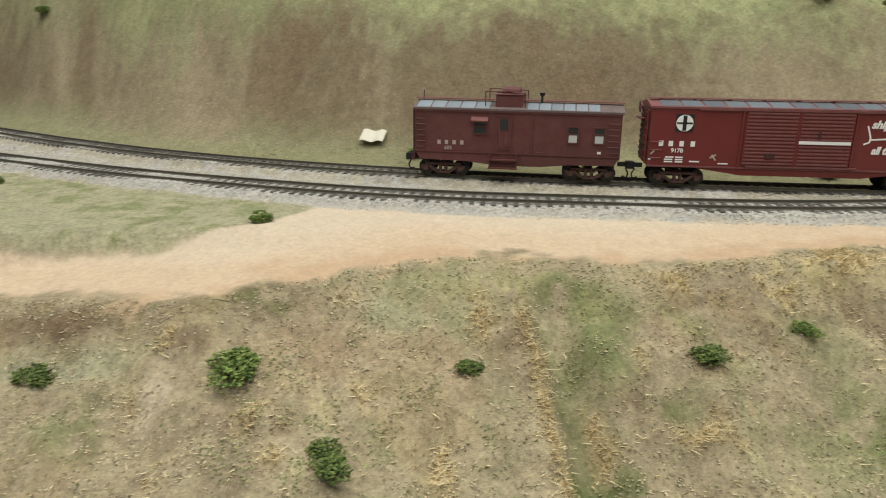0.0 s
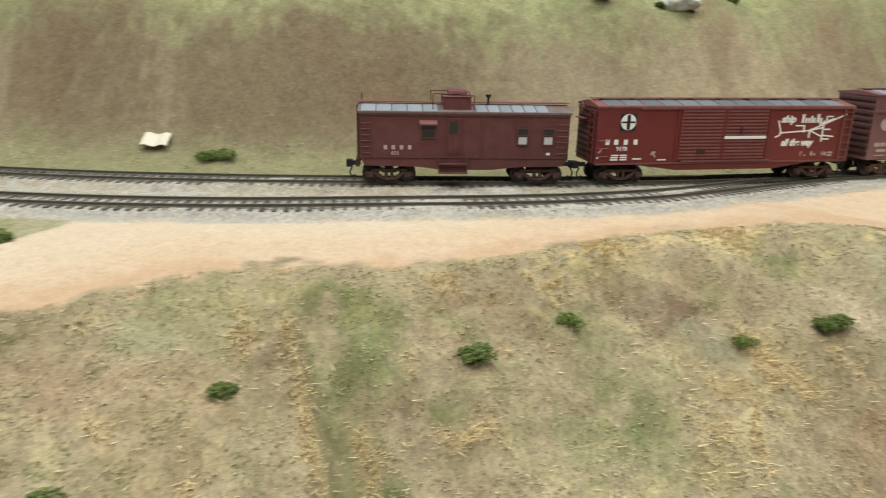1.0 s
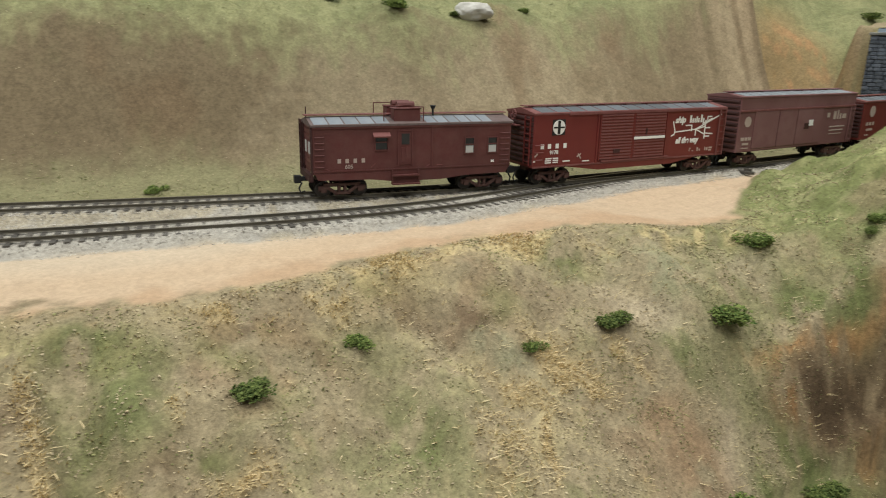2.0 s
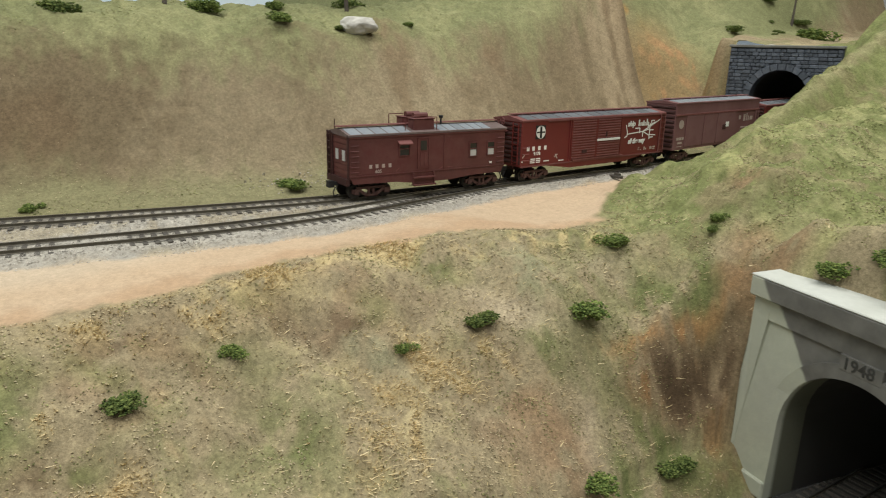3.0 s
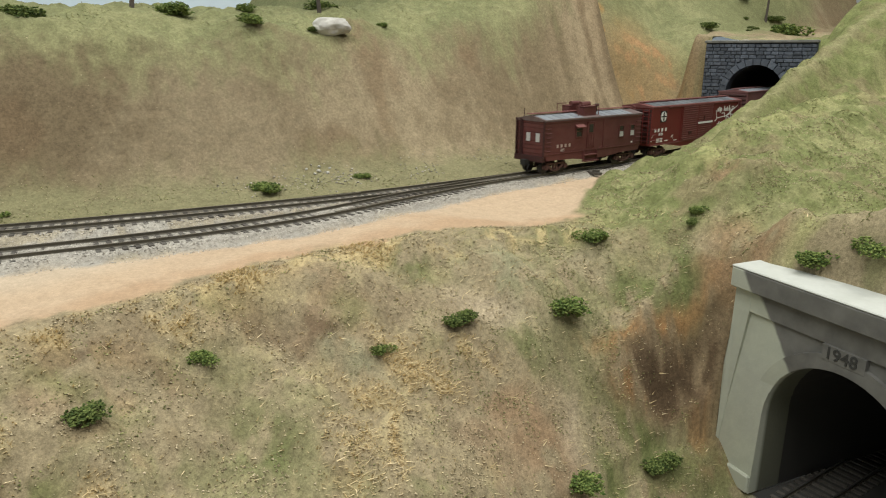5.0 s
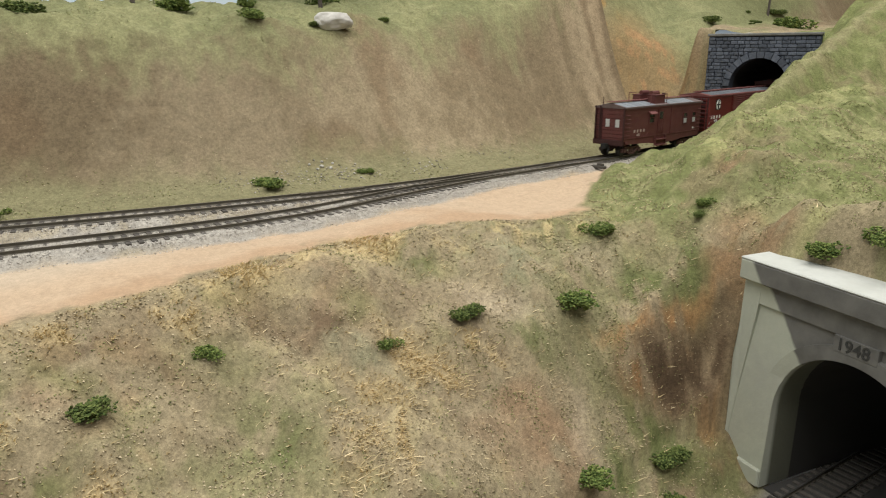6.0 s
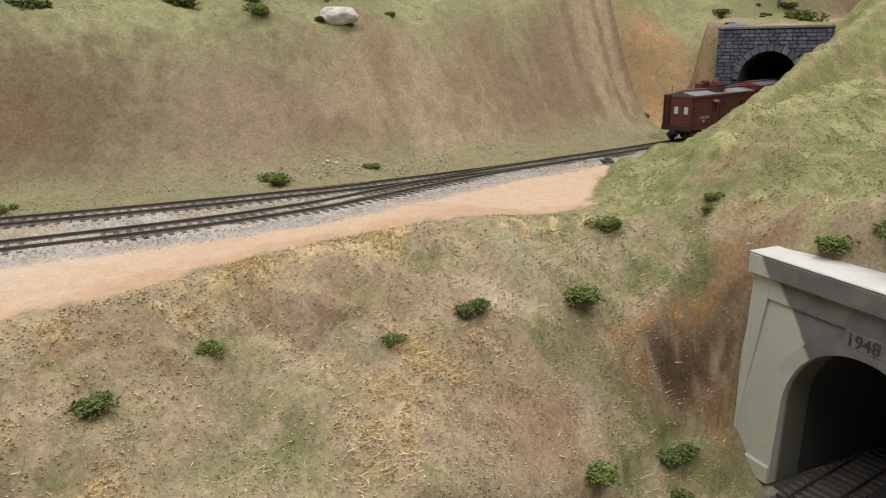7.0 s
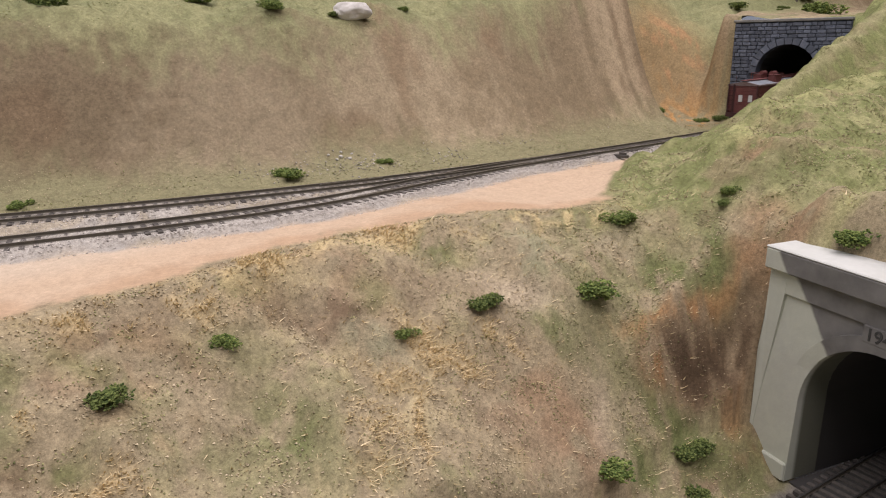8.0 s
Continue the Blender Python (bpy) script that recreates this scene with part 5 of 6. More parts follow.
    side_strokes(car, y, [((0.0510, 0.0185), (0.0530, 0.0198)), ((0.0510, 0.0198), (0.0530, 0.0185))], 0.0007, M_WHITE, "side_mark")
    for a, b in (((-0.058, 0.0185), (-0.055, 0.0172)), ((-0.0295, 0.0180), (-0.0265, 0.0205)), ((0.006, 0.0170), (0.009, 0.0188)), ((0.0135, 0.0182), (0.0175, 0.0178))):
        side_strokes(car, y, [(a, b)], 0.0005, M_BOXEDGE, "scrape_mark")
    # board end: battens, two windows, posts
    for i in range(8):
        z = sill + 0.006 + i * 0.0035
        part("end_board", box(-h - 0.0004, -h, -w + 0.001, w - 0.001, z, z + 0.0030), M_CABOOSE, car)
    for y0 in (-0.0105, 0.0000):
        ew = part("end_window", box(-h - 0.0009, -h - 0.0003, y0, y0 + 0.0040, 0.0268, 0.0338), M_SHADE, car, "end window with a white shade")
    for yy in (-w + 0.0006, w - 0.0006, 0.0088):
        part("end_post", box(-h - 0.0012, -h, yy - 0.0006, yy + 0.0006, 0.0150, eave), M_CARDARK, car)
    part("end_beam", box(-h - 0.0024, -h, -w, w, 0.0105, 0.0150), M_CARDARK, car)
    ladder(car, -h - 0.0022, 0.0120, 0.0110, eave + 0.001, 0.0050, 7, M_CARDARK, along="y")
    for i in range(6):
        z = 0.0195 + i * 0.0036
        for x0, x1 in ((h - 0.0075, h - 0.0015), (-h + 0.0015, -h + 0.0065)):
            bm = bmesh.new()
            grab_iron(bm, (x0, y, z), (x1, y, z), (0, -0.0010, 0))
            part("grab_iron", bm, M_CABOOSE, car)
    part("underframe", box(-h + 0.004, h - 0.004, -0.004, 0.004, 0.0092, sill + 0.004), M_CARDARK, car)
    for x in (-h + 0.0180, h - 0.0180):
        bogie(car, x, M_TRUCK)
    coupler(car, -h, -1)
    coupler(car, h, 1)
    return car


train_caboose = caboose()
train_red = red_boxcar()
train_faded = faded_boxcar()
train_dark = dark_boxcar()


# ---- tunnel portals ----
def arch_ring(bm, r0, r1, spring, foot, y_dummy, x0, x1, n=20, m=0):
    """A round-headed ring in the (v, z) plane from radius r0 to r1, between depths x0 and x1."""
    inner = [(r0 * math.cos(math.pi * i / n), spring + r0 * math.sin(math.pi * i / n)) for i in range(n + 1)]
    outer = [(r1 * math.cos(math.pi * i / n), spring + r1 * math.sin(math.pi * i / n)) for i in range(n + 1)]
    inner = [(r0, foot)] + inner + [(-r0, foot)]
    outer = [(r1, foot)] + outer + [(-r1, foot)]
    rings = [[bm.verts.new((x, v, z)) for v, z in line] for x in (x0, x1) for line in (inner, outer)]
    a, b, c, d = rings
    for i in range(len(inner) - 1):
        for q in ((a[i], a[i + 1], b[i + 1], b[i]), (c[i], d[i], d[i + 1], c[i + 1]), (a[i], c[i], c[i + 1], a[i + 1]), (b[i], b[i + 1], d[i + 1], d[i])):
            bm.faces.new(q).material_index = m
    bmesh.ops.recalc_face_normals(bm, faces=bm.faces)


def arch_wall(bm, half, r, spring, foot, top, x0, x1, n=20):
    """A wall with a round-headed opening, in the (v, z) plane, between depths x0 and x1."""
    inner = [(r, foot)] + [(r * math.cos(math.pi * i / n), spring + r * math.sin(math.pi * i / n)) for i in range(n + 1)] + [(-r, foot)]
    outer = []
    for v, z in inner:
        if z <= spring + 1e-6:
            outer.append((math.copysign(half, v), z))
        else:
            k = min(half / max(abs(v), 1e-6), (top - spring) / (z - spring))
            outer.append((v * k, spring + (z - spring) * k))
    corner = [(half, top), (-half, top)]
    for x, flip in ((x0, False), (x1, True)):
        a = [bm.verts.new((x, v, z)) for v, z in inner]
        b = [bm.verts.new((x, v, z)) for v, z in outer]
        for i in range(len(a) - 1):
            q = [a[i], a[i + 1], b[i + 1], b[i]]
            bm.faces.new(q)
            (v0, z0), (v1, z1) = outer[i], outer[i + 1]
            for cv, cz in corner:
                if abs(v0 - cv) < 1e-9 and abs(z1 - cz) < 1e-9 and z0 < cz - 1e-9 or abs(v1 - cv) < 1e-9 and abs(z0 - cz) < 1e-9 and z1 < cz - 1e-9:
                    k = bm.verts.new((x, cv, cz))
                    bm.faces.new((b[i], b[i + 1], k))
        if x == x0:
            a0, b0 = a, b
    for i in range(len(a) - 1):
        bm.faces.new((a0[i], a[i], a[i + 1], a0[i + 1]))
    for s in (-1, 1):
        q = [bm.verts.new((x, s * half, z)) for x, z in ((x0, foot), (x1, foot), (x1, top), (x0, top))]
        bm.faces.new(q)
    q = [bm.verts.new((x, v, top)) for x, v in ((x0, -half), (x1, -half), (x1, half), (x0, half))]
    bm.faces.new(q)
    bmesh.ops.recalc_face_normals(bm, faces=bm.faces)


def battered(bm, r):
    """Leans the faces of the portal: wider and further forward towards the foot."""
    for v in bm.verts:
        t = max(0.0, (-0.033 - v.co.z) / 0.112)
        if abs(v.co.y) > r + 0.004:
            v.co.y += math.copysign(0.0070 * t, v.co.y)
        if v.co.x < 0.010:
            v.co.x -= 0.0045 * t
    return bm


def near_portal():
    """Concrete double-track portal: wall with recessed spandrels, arch ring, date block, projecting cap, dark lining."""
    p = holder("concrete_tunnel_portal", "pale painted concrete tunnel portal, darker over the crown, dated 1948", "tunnel portal")
    foot, top, r, spring = LOWER_Z - 0.002, -0.0284, 0.0425, -0.0957
    half, rim, sill = NEAR_HALF - 0.0015, 0.0600, -0.0408
    bm = bmesh.new()
    arch_wall(bm, half, r, spring, foot, top, 0.0026, 0.022)
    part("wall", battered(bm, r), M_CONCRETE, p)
    # raised border round the sunk spandrel panels; its uprights run out into the wall towards the foot
    for s in (-1, 1):
        outline = [(s * half, foot), (s * half, top), (s * (rim - 0.0006), top), (s * (rim - 0.0006), sill), (s * (rim + 0.0066), foot + 0.047)]
        bm = bmesh.new()
        lo = [bm.verts.new((0.0004 if z > -0.07 else 0.0022, v, z)) for v, z in outline]
        hi = [bm.verts.new((0.0030, v, z)) for v, z in outline]
        bm.faces.new(lo)
        bm.faces.new(hi[::-1])
        for k in range(5):
            bm.faces.new((lo[k], hi[k], hi[(k + 1) % 5], lo[(k + 1) % 5]))
        bmesh.ops.recalc_face_normals(bm, faces=bm.faces)
        part("pier_face", battered(bm, 0.2), M_CONCRETE, p)
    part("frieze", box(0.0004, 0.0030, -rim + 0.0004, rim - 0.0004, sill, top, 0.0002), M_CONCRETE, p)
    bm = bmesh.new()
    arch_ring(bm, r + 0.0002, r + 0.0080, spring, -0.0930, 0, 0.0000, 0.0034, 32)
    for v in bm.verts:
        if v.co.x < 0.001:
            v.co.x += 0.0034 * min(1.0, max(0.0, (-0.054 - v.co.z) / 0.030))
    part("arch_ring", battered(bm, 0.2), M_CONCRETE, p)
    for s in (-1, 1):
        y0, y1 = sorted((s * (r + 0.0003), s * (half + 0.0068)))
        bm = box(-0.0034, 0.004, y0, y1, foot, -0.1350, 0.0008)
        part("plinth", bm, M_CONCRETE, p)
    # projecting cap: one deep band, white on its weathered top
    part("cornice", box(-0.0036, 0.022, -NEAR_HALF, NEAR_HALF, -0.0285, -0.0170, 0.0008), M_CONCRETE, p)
    part("cap", box(-0.0036, 0.026, -NEAR_HALF - 0.0002, NEAR_HALF + 0.0002, -0.0171, NEAR_TOP, 0.0005), M_CAP, p, "pale white concrete cap")
    block = part("date_block", box(-0.0009, 0.0030, -0.0108, 0.0122, -0.0488, sill + 0.0002, 0.0002), M_CONCRETE, p, "raised block with the year")
    t = flat_text("1948", 0.0088, M_DATE, block, name="year", depth=0.0003, bold=0.0001)
    t.matrix_basis = Matrix.Translation((-0.0010, 0.0106, -0.0474)) @ pose(0, 0, 0, 90, 0, -90)
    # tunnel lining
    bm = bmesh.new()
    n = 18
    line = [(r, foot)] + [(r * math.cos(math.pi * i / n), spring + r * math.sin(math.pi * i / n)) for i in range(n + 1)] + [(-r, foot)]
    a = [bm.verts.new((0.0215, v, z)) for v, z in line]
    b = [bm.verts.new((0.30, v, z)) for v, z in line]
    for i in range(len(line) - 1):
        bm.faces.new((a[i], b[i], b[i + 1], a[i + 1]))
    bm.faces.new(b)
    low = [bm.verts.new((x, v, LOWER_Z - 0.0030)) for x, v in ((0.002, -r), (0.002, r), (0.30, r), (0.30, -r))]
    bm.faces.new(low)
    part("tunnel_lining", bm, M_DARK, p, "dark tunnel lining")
    p.matrix_basis = pose(NEAR_C[0], NEAR_C[1], 0, 0, 0, NEAR_TURN)
    return p


def far_portal():
    """Cut-stone portal: coursed blocks, voussoirs, coping; blocks are laid at the end of the file."""
    p = holder("stone_tunnel_portal", "blue-grey cut stone tunnel portal with a round arch", "tunnel portal")
    bm = bmesh.new()
    arch_wall(bm, FAR_HALF, 0.0335, 0.0520, -0.006, FAR_TOP - 0.003, 0.0012, 0.016)
    part("wall", bm, M_MORTAR, p)
    part("coping", box(-0.0022, 0.007, -FAR_HALF - 0.001, FAR_HALF + 0.001, FAR_TOP - 0.0032, FAR_TOP, 0.0006), M_GRIME, p, "thin pale weathered coping")
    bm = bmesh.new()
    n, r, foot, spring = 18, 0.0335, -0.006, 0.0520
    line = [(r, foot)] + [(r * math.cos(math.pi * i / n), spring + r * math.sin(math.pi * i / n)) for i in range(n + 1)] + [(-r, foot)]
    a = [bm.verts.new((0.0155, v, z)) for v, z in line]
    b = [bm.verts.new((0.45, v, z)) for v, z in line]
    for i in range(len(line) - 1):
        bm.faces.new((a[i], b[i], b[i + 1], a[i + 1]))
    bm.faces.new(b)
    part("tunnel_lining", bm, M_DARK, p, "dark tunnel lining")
    p.matrix_basis = pose(FAR_C[0], FAR_C[1], 0, 0, 0, FAR_TURN)
    return p


concrete_portal = near_portal()
stone_portal = far_portal()


# ---- plants, stones and litter ----
def clump_data(seed, mat, wide=1.0, high=0.6, n=1050, leaf=0.047):
    """A foam bush of unit width: many small faceted leaf clumps on a few uneven lobes."""
    rs = random.Random(seed)
    lobes = [(Vector((rs.uniform(-0.25, 0.25) * wide, rs.uniform(-0.20, 0.20), rs.uniform(0.10, 0.30) * high / 0.6)), rs.uniform(0.13, 0.24)) for _ in range(7)]
    bm = bmesh.new()
    for i in range(n):
        c, r = lobes[rs.randrange(len(lobes))]
        d = Vector((rs.gauss(0, 1), rs.gauss(0, 1), rs.gauss(0, 0.9))).normalized()
        p = c + d * r * rs.uniform(0.55, 1.08)
        p.z = max(p.z, 0.02)
        k = leaf * rs.uniform(0.45, 1.1)
        q = Euler((rs.uniform(0, 6.3), rs.uniform(0, 6.3), rs.uniform(0, 6.3))).to_matrix()
        v = [bm.verts.new(p + q @ Vector(o) * k * rs.uniform(0.6, 1.2)) for o in ((1, 0, 0), (-1, 0, 0), (0, 0.8, 0), (0, -0.8, 0), (0, 0, 0.55), (0, 0, -0.55))]
        for a, b, e in ((0, 2, 4), (2, 1, 4), (1, 3, 4), (3, 0, 4), (2, 0, 5), (1, 2, 5), (3, 1, 5), (0, 3, 5)):
            bm.faces.new((v[a], v[b], v[e]))
    me = bpy.data.meshes.new("bush")
    bm.to_mesh(me)
    bm.free()
    me.materials.append(mat)
    return me


BUSHES = [clump_data(5, M_LEAF), clump_data(6, M_LEAFDARK, 1.25, 0.52), clump_data(7, M_LEAF, 1.15, 0.42), clump_data(8, M_LEAFDARK, 1.1, 0.5), clump_data(9, M_LEAF, 1.3, 0.34), clump_data(10, M_LEAF, 0.8, 0.8)]


def stand(x, y):
    return float(land(np.array([x]), np.array([y]))[0])


def bush(x, y, size, kind, turn, label):
    o = tagged(new("bush", BUSHES[kind]), label, "bush", "bushes")
    o.matrix_basis = pose(x, y, stand(x, y) - 0.03 * size, 0, 0, turn) @ Matrix.Diagonal((size * 1.40, size * 1.30, size * 0.72, 1))
    return o


GREEN_BUSH = "small green foam bush on the dry grass bank"
DARK_BUSH = "small dark green foam bush on the dry grass bank"
VERGE_BUSH = "low spreading green bush beside the track"
HILL_BUSH = "green foam bush on the hilltop"
BUSH_ROWS = [
    (-0.2955, 0.239, 0.0120, 3, DARK_BUSH), (-0.196, 0.244, 0.0170, 3, GREEN_BUSH), (-0.147, 0.258, 0.0135, 0, GREEN_BUSH),
    (-0.065, 0.238, 0.0120, 0, DARK_BUSH), (-0.019, 0.235, 0.0185, 1, GREEN_BUSH), (0.049, 0.217, 0.0260, 0, DARK_BUSH),
    (0.097, 0.239, 0.0190, 0, DARK_BUSH), (0.161, 0.208, 0.0140, 5, DARK_BUSH), (0.153, 0.203, 0.0110, 1, DARK_BUSH),
    (-0.390, 0.248, 0.0235, 0, DARK_BUSH), (-0.350, 0.207, 0.0200, 1, GREEN_BUSH), (-0.391, 0.361, 0.0145, 5, "dark green bush where the dirt road leaves the track"),
    (-0.4735, 0.266, 0.0200, 3, DARK_BUSH), (-0.671, 0.812, 0.0200, 0, HILL_BUSH), (-0.578, 0.470, 0.0140, 1, VERGE_BUSH),
    (-0.291, 0.513, 0.0250, 2, VERGE_BUSH), (-0.188, 0.476, 0.0145, 2, VERGE_BUSH), (-0.020, 0.452, 0.0260, 4, VERGE_BUSH),
    (0.062, 0.447, 0.0145, 4, VERGE_BUSH), (0.071, 0.164, 0.0220, 1, "dark green bush at the foot of the clay cut"), (0.014, 0.171, 0.0230, 0, "green bush at the foot of the bank"),
    (0.059, 0.153, 0.0190, 1, "dark green bush at the foot of the clay cut"), (0.136, 0.124, 0.0250, 5, "dark green bush behind the concrete portal cap"), (0.135, 0.096, 0.0210, 0, "green bush behind the concrete portal cap"),
]
HILL_BUSHES = [
    (0.027, 0.556, 0.0260, 0, HILL_BUSH), (0.159, 0.547, 0.0120, 5, HILL_BUSH), (0.250, 0.602, 0.0150, 0, HILL_BUSH), (0.047, 0.600, 0.0210, 0, HILL_BUSH),
    (0.122, 0.598, 0.0320, 3, HILL_BUSH), (-0.022, 0.600, 0.0330, 0, HILL_BUSH), (-0.128, 0.600, 0.0330, 3, HILL_BUSH), (0.086, 0.549, 0.0130, 3, HILL_BUSH),
    (0.703, 0.524, 0.0300, 1, HILL_BUSH), (0.786, 0.448, 0.0480, 0, HILL_BUSH), (0.913, 0.535, 0.0270, 1, HILL_BUSH), (0.879, 0.573, 0.0300, 0, HILL_BUSH),
    (0.790, 0.500, 0.0110, 1, HILL_BUSH), (0.820, 0.520, 0.0130, 3, HILL_BUSH), (0.765, 0.495, 0.0090, 1, HILL_BUSH), (0.845, 0.545, 0.0140, 1, HILL_BUSH),
    (0.452, 0.462, 0.0160, 5, VERGE_BUSH), (0.545, 0.470, 0.0200, 4, VERGE_BUSH), (0.566, 0.456, 0.0200, 1, VERGE_BUSH),
]
BOULDER_AT = (0.100, 0.543)
TREE_ROWS = [(-0.054, 0.600, 0.13), (0.108, 0.577, 0.12), (0.894, 0.538, 0.16)]
for i, (x, y, size, kind, label) in enumerate(BUSH_ROWS + HILL_BUSHES):
    bush(x, y, size, kind, 47 * i, label)


def boulder(x, y, size):
    rs = random.Random(3)
    bm = bmesh.new()
    bmesh.ops.create_icosphere(bm, subdivisions=4, radius=0.5)
    for v in bm.verts:
        p = v.co
        k = 1 + 0.22 * noise.noise(p * 2.2 + Vector((3, 1, 7))) + 0.08 * noise.noise(p * 6)
        v.co = Vector((p.x * k, p.y * k * 0.7, p.z * k * 0.52))
        if v.co.z > 0.19:
            v.co.z = 0.19 + (v.co.z - 0.19) * 0.35
    o = tagged(part("boulder", bm, M_ROCK, None, smooth=False), "pale grey weathered boulder on the grassy hilltop", "boulder")
    o.matrix_basis = pose(x, y, stand(x, y) + 0.12 * size, 0, 0, -25) @ Matrix.Scale(size, 4)
    return o


boulder(BOULDER_AT[0], BOULDER_AT[1], 0.033)


def rubble(x, y, size, turn):
    bm = bmesh.new()
    bmesh.ops.create_icosphere(bm, subdivisions=1, radius=0.5)
    for v in bm.verts:
        v.co *= 1 + 0.35 * noise.noise(v.co * 3 + Vector((turn, 0, 0)))
        v.co.z *= 0.7
    o = tagged(part("stone", bm, M_ROCK), "small pale stone at the foot of the far bank", "stone", "rubble")
    o.matrix_basis = pose(x, y, stand(x, y) + 0.2 * size, 0, 0, turn) @ Matrix.Scale(size, 4)


for i, (dx, dy, size) in enumerate(((0.0, 0.0, 0.0042), (0.006, -0.003, 0.0032), (-0.005, -0.002, 0.0028), (0.003, 0.005, 0.0030), (0.011, 0.002, 0.0024), (-0.009, 0.004, 0.0026))):
    rubble(0.033 + dx, 0.461 + dy, size, 50 * i)


def card_scrap(x, y):
    """A scrap of corrugated card, bent into two waves."""
    bm = bmesh.new()
    n, w, l, th = 14, 0.013, 0.019, 0.0004
    top, low = [], []
    for i in range(n + 1):
        u = i / n
        z = 0.0010 * math.sin(u * 2 * math.pi * 1.5) + 0.0022
        for lst, dz in ((top, th), (low, 0)):
            lst.append([bm.verts.new((l * (u - 0.5), w * (k - 0.5), z + dz)) for k in (0, 1)])
    for i in range(n):
        bm.faces.new((top[i][0], top[i + 1][0], top[i + 1][1], top[i][1]))
        bm.faces.new((low[i][0], low[i][1], low[i + 1][1], low[i + 1][0]))
        for k in (0, 1):
            bm.faces.new((top[i][k], low[i][k], low[i + 1][k], top[i + 1][k]))
    for e in (0, n):
        bm.faces.new((top[e][0], top[e][1], low[e][1], low[e][0]))
    bmesh.ops.recalc_face_normals(bm, faces=bm.faces)
    o = tagged(part("card_scrap", bm, M_CARD, smooth=False), "scrap of cream corrugated card lying beside the track", "scrap")
    o.matrix_basis = pose(x, y, stand(x, y) + 0.0025, 32, 0, -20)
    return o


card_scrap(-0.3311, 0.535)


def tree(x, y, tall, seed):
    """A model tree: tapered forked trunk, limbs, and a crown of many small leaf clumps."""
    rs = random.Random(seed)
    t = holder("tree", "model tree with a thin grey trunk and loose green crown", "tree", "trees")
    bm = bmesh.new()
    tips = []

    def grow(a, way, length, r, depth):
        b = a + way * length
        add_rod(bm, a, b, r, 7, r * 0.68)
        if depth == 0:
            tips.append(b)
            return
        for _ in range(3 if depth < 3 else 2):
            w = (way + Vector((rs.uniform(-0.8, 0.8), rs.uniform(-0.8, 0.8), rs.uniform(-0.05, 0.5)))).normalized()
            grow(b, w, length * rs.uniform(0.6, 0.85), r * 0.62, depth - 1)
    grow(Vector((0, 0, -0.004)), Vector((rs.uniform(-0.1, 0.1), 0, 1)).normalized(), tall * 0.30, 0.0022, 3)
    part("trunk", bm, M_BARK, t)
    bm = bmesh.new()
    for c in tips:
        for _ in range(26):
            p = c + Vector((rs.gauss(0, 1), rs.gauss(0, 1), rs.gauss(0, 0.7))) * tall * 0.07
            k = 0.0024 * rs.uniform(0.5, 1.2)
            q = Euler((rs.uniform(0, 6), rs.uniform(0, 6), 0)).to_matrix()
            v = [bm.verts.new(p + q @ Vector(o) * k) for o in ((1, 0, 0), (-0.5, 0.8, 0), (-0.5, -0.8, 0), (0, 0, 0.5))]
            for f in ((0, 1, 2), (0, 3, 1), (1, 3, 2), (2, 3, 0)):
                bm.faces.new([v[i] for i in f])
    part("crown", bm, M_LEAF, t)
    t.matrix_basis = pose(x, y, stand(x, y))
    return t


for i, (x, y, tall) in enumerate(TREE_ROWS):
    tree(x, y, tall, 20 + i)


# ---- loose ground cover ----
def scatter(name, label, category, mat, xy, size, seed, lift=0.2, blade=0.0, fall=0.0):
    """One object of many loose grains, or of upright fibres where blade gives their height."""
    rs = np.random.RandomState(seed)
    x, y = xy
    n = len(x)
    z = land(x, y)
    k = size * rs.uniform(0.45, 1.25, n)
    if blade:
        a = rs.uniform(0, 2 * np.pi, n)
        h = blade * rs.uniform(0.4, 1.2, n)
        lean = (rs.normal(0, 0.4, (n, 2)) - np.array([0.0, fall])) * h[:, None]
        base = np.stack([x, y, z - 0.0003], -1)
        corners = [base + np.stack([np.cos(a + j * 2.094) * k, np.sin(a + j * 2.094) * k, 0 * k], -1) for j in range(3)]
        tip = base + np.stack([lean[:, 0], lean[:, 1], h * (1 - 0.8 * fall)], -1)
        verts = np.stack(corners + [tip], 1)
    else:
        q = rs.normal(0, 1, (n, 4, 3))
        q = q / np.linalg.norm(q, axis=-1, keepdims=True)
        base = np.array([(1, 1, 1), (-1, -1, 1), (-1, 1, -1), (1, -1, -1)]) * 0.6
        verts = (base[None] + 0.45 * q) * k[:, None, None] * 0.6
        verts[..., 2] *= 0.6
        verts = verts + np.stack([x, y, z + lift * k], -1)[:, None]
    i = np.arange(n)[:, None] * 4
    faces = np.concatenate([i + np.array(f) for f in ((0, 1, 2), (0, 3, 1), (1, 3, 2), (2, 3, 0))], 0)
    me = bpy.data.meshes.new(name)
    me.from_pydata(verts.reshape(-1, 3).tolist(), [], faces.tolist())
    me.materials.append(mat)
    return tagged(new(name, me), label, category, kind="stuff")


def sown(n, x0, x1, y0, y1, seed, weight):
    """Random places in a stretch of the plan, kept by a weight from 0 to 1."""
    rs = np.random.RandomState(seed)
    x, y = rs.uniform(x0, x1, n), rs.uniform(y0, y1, n)
    w = weight(x, y)
    keep = rs.uniform(0, 1, n) < w
    return x[keep], y[keep]


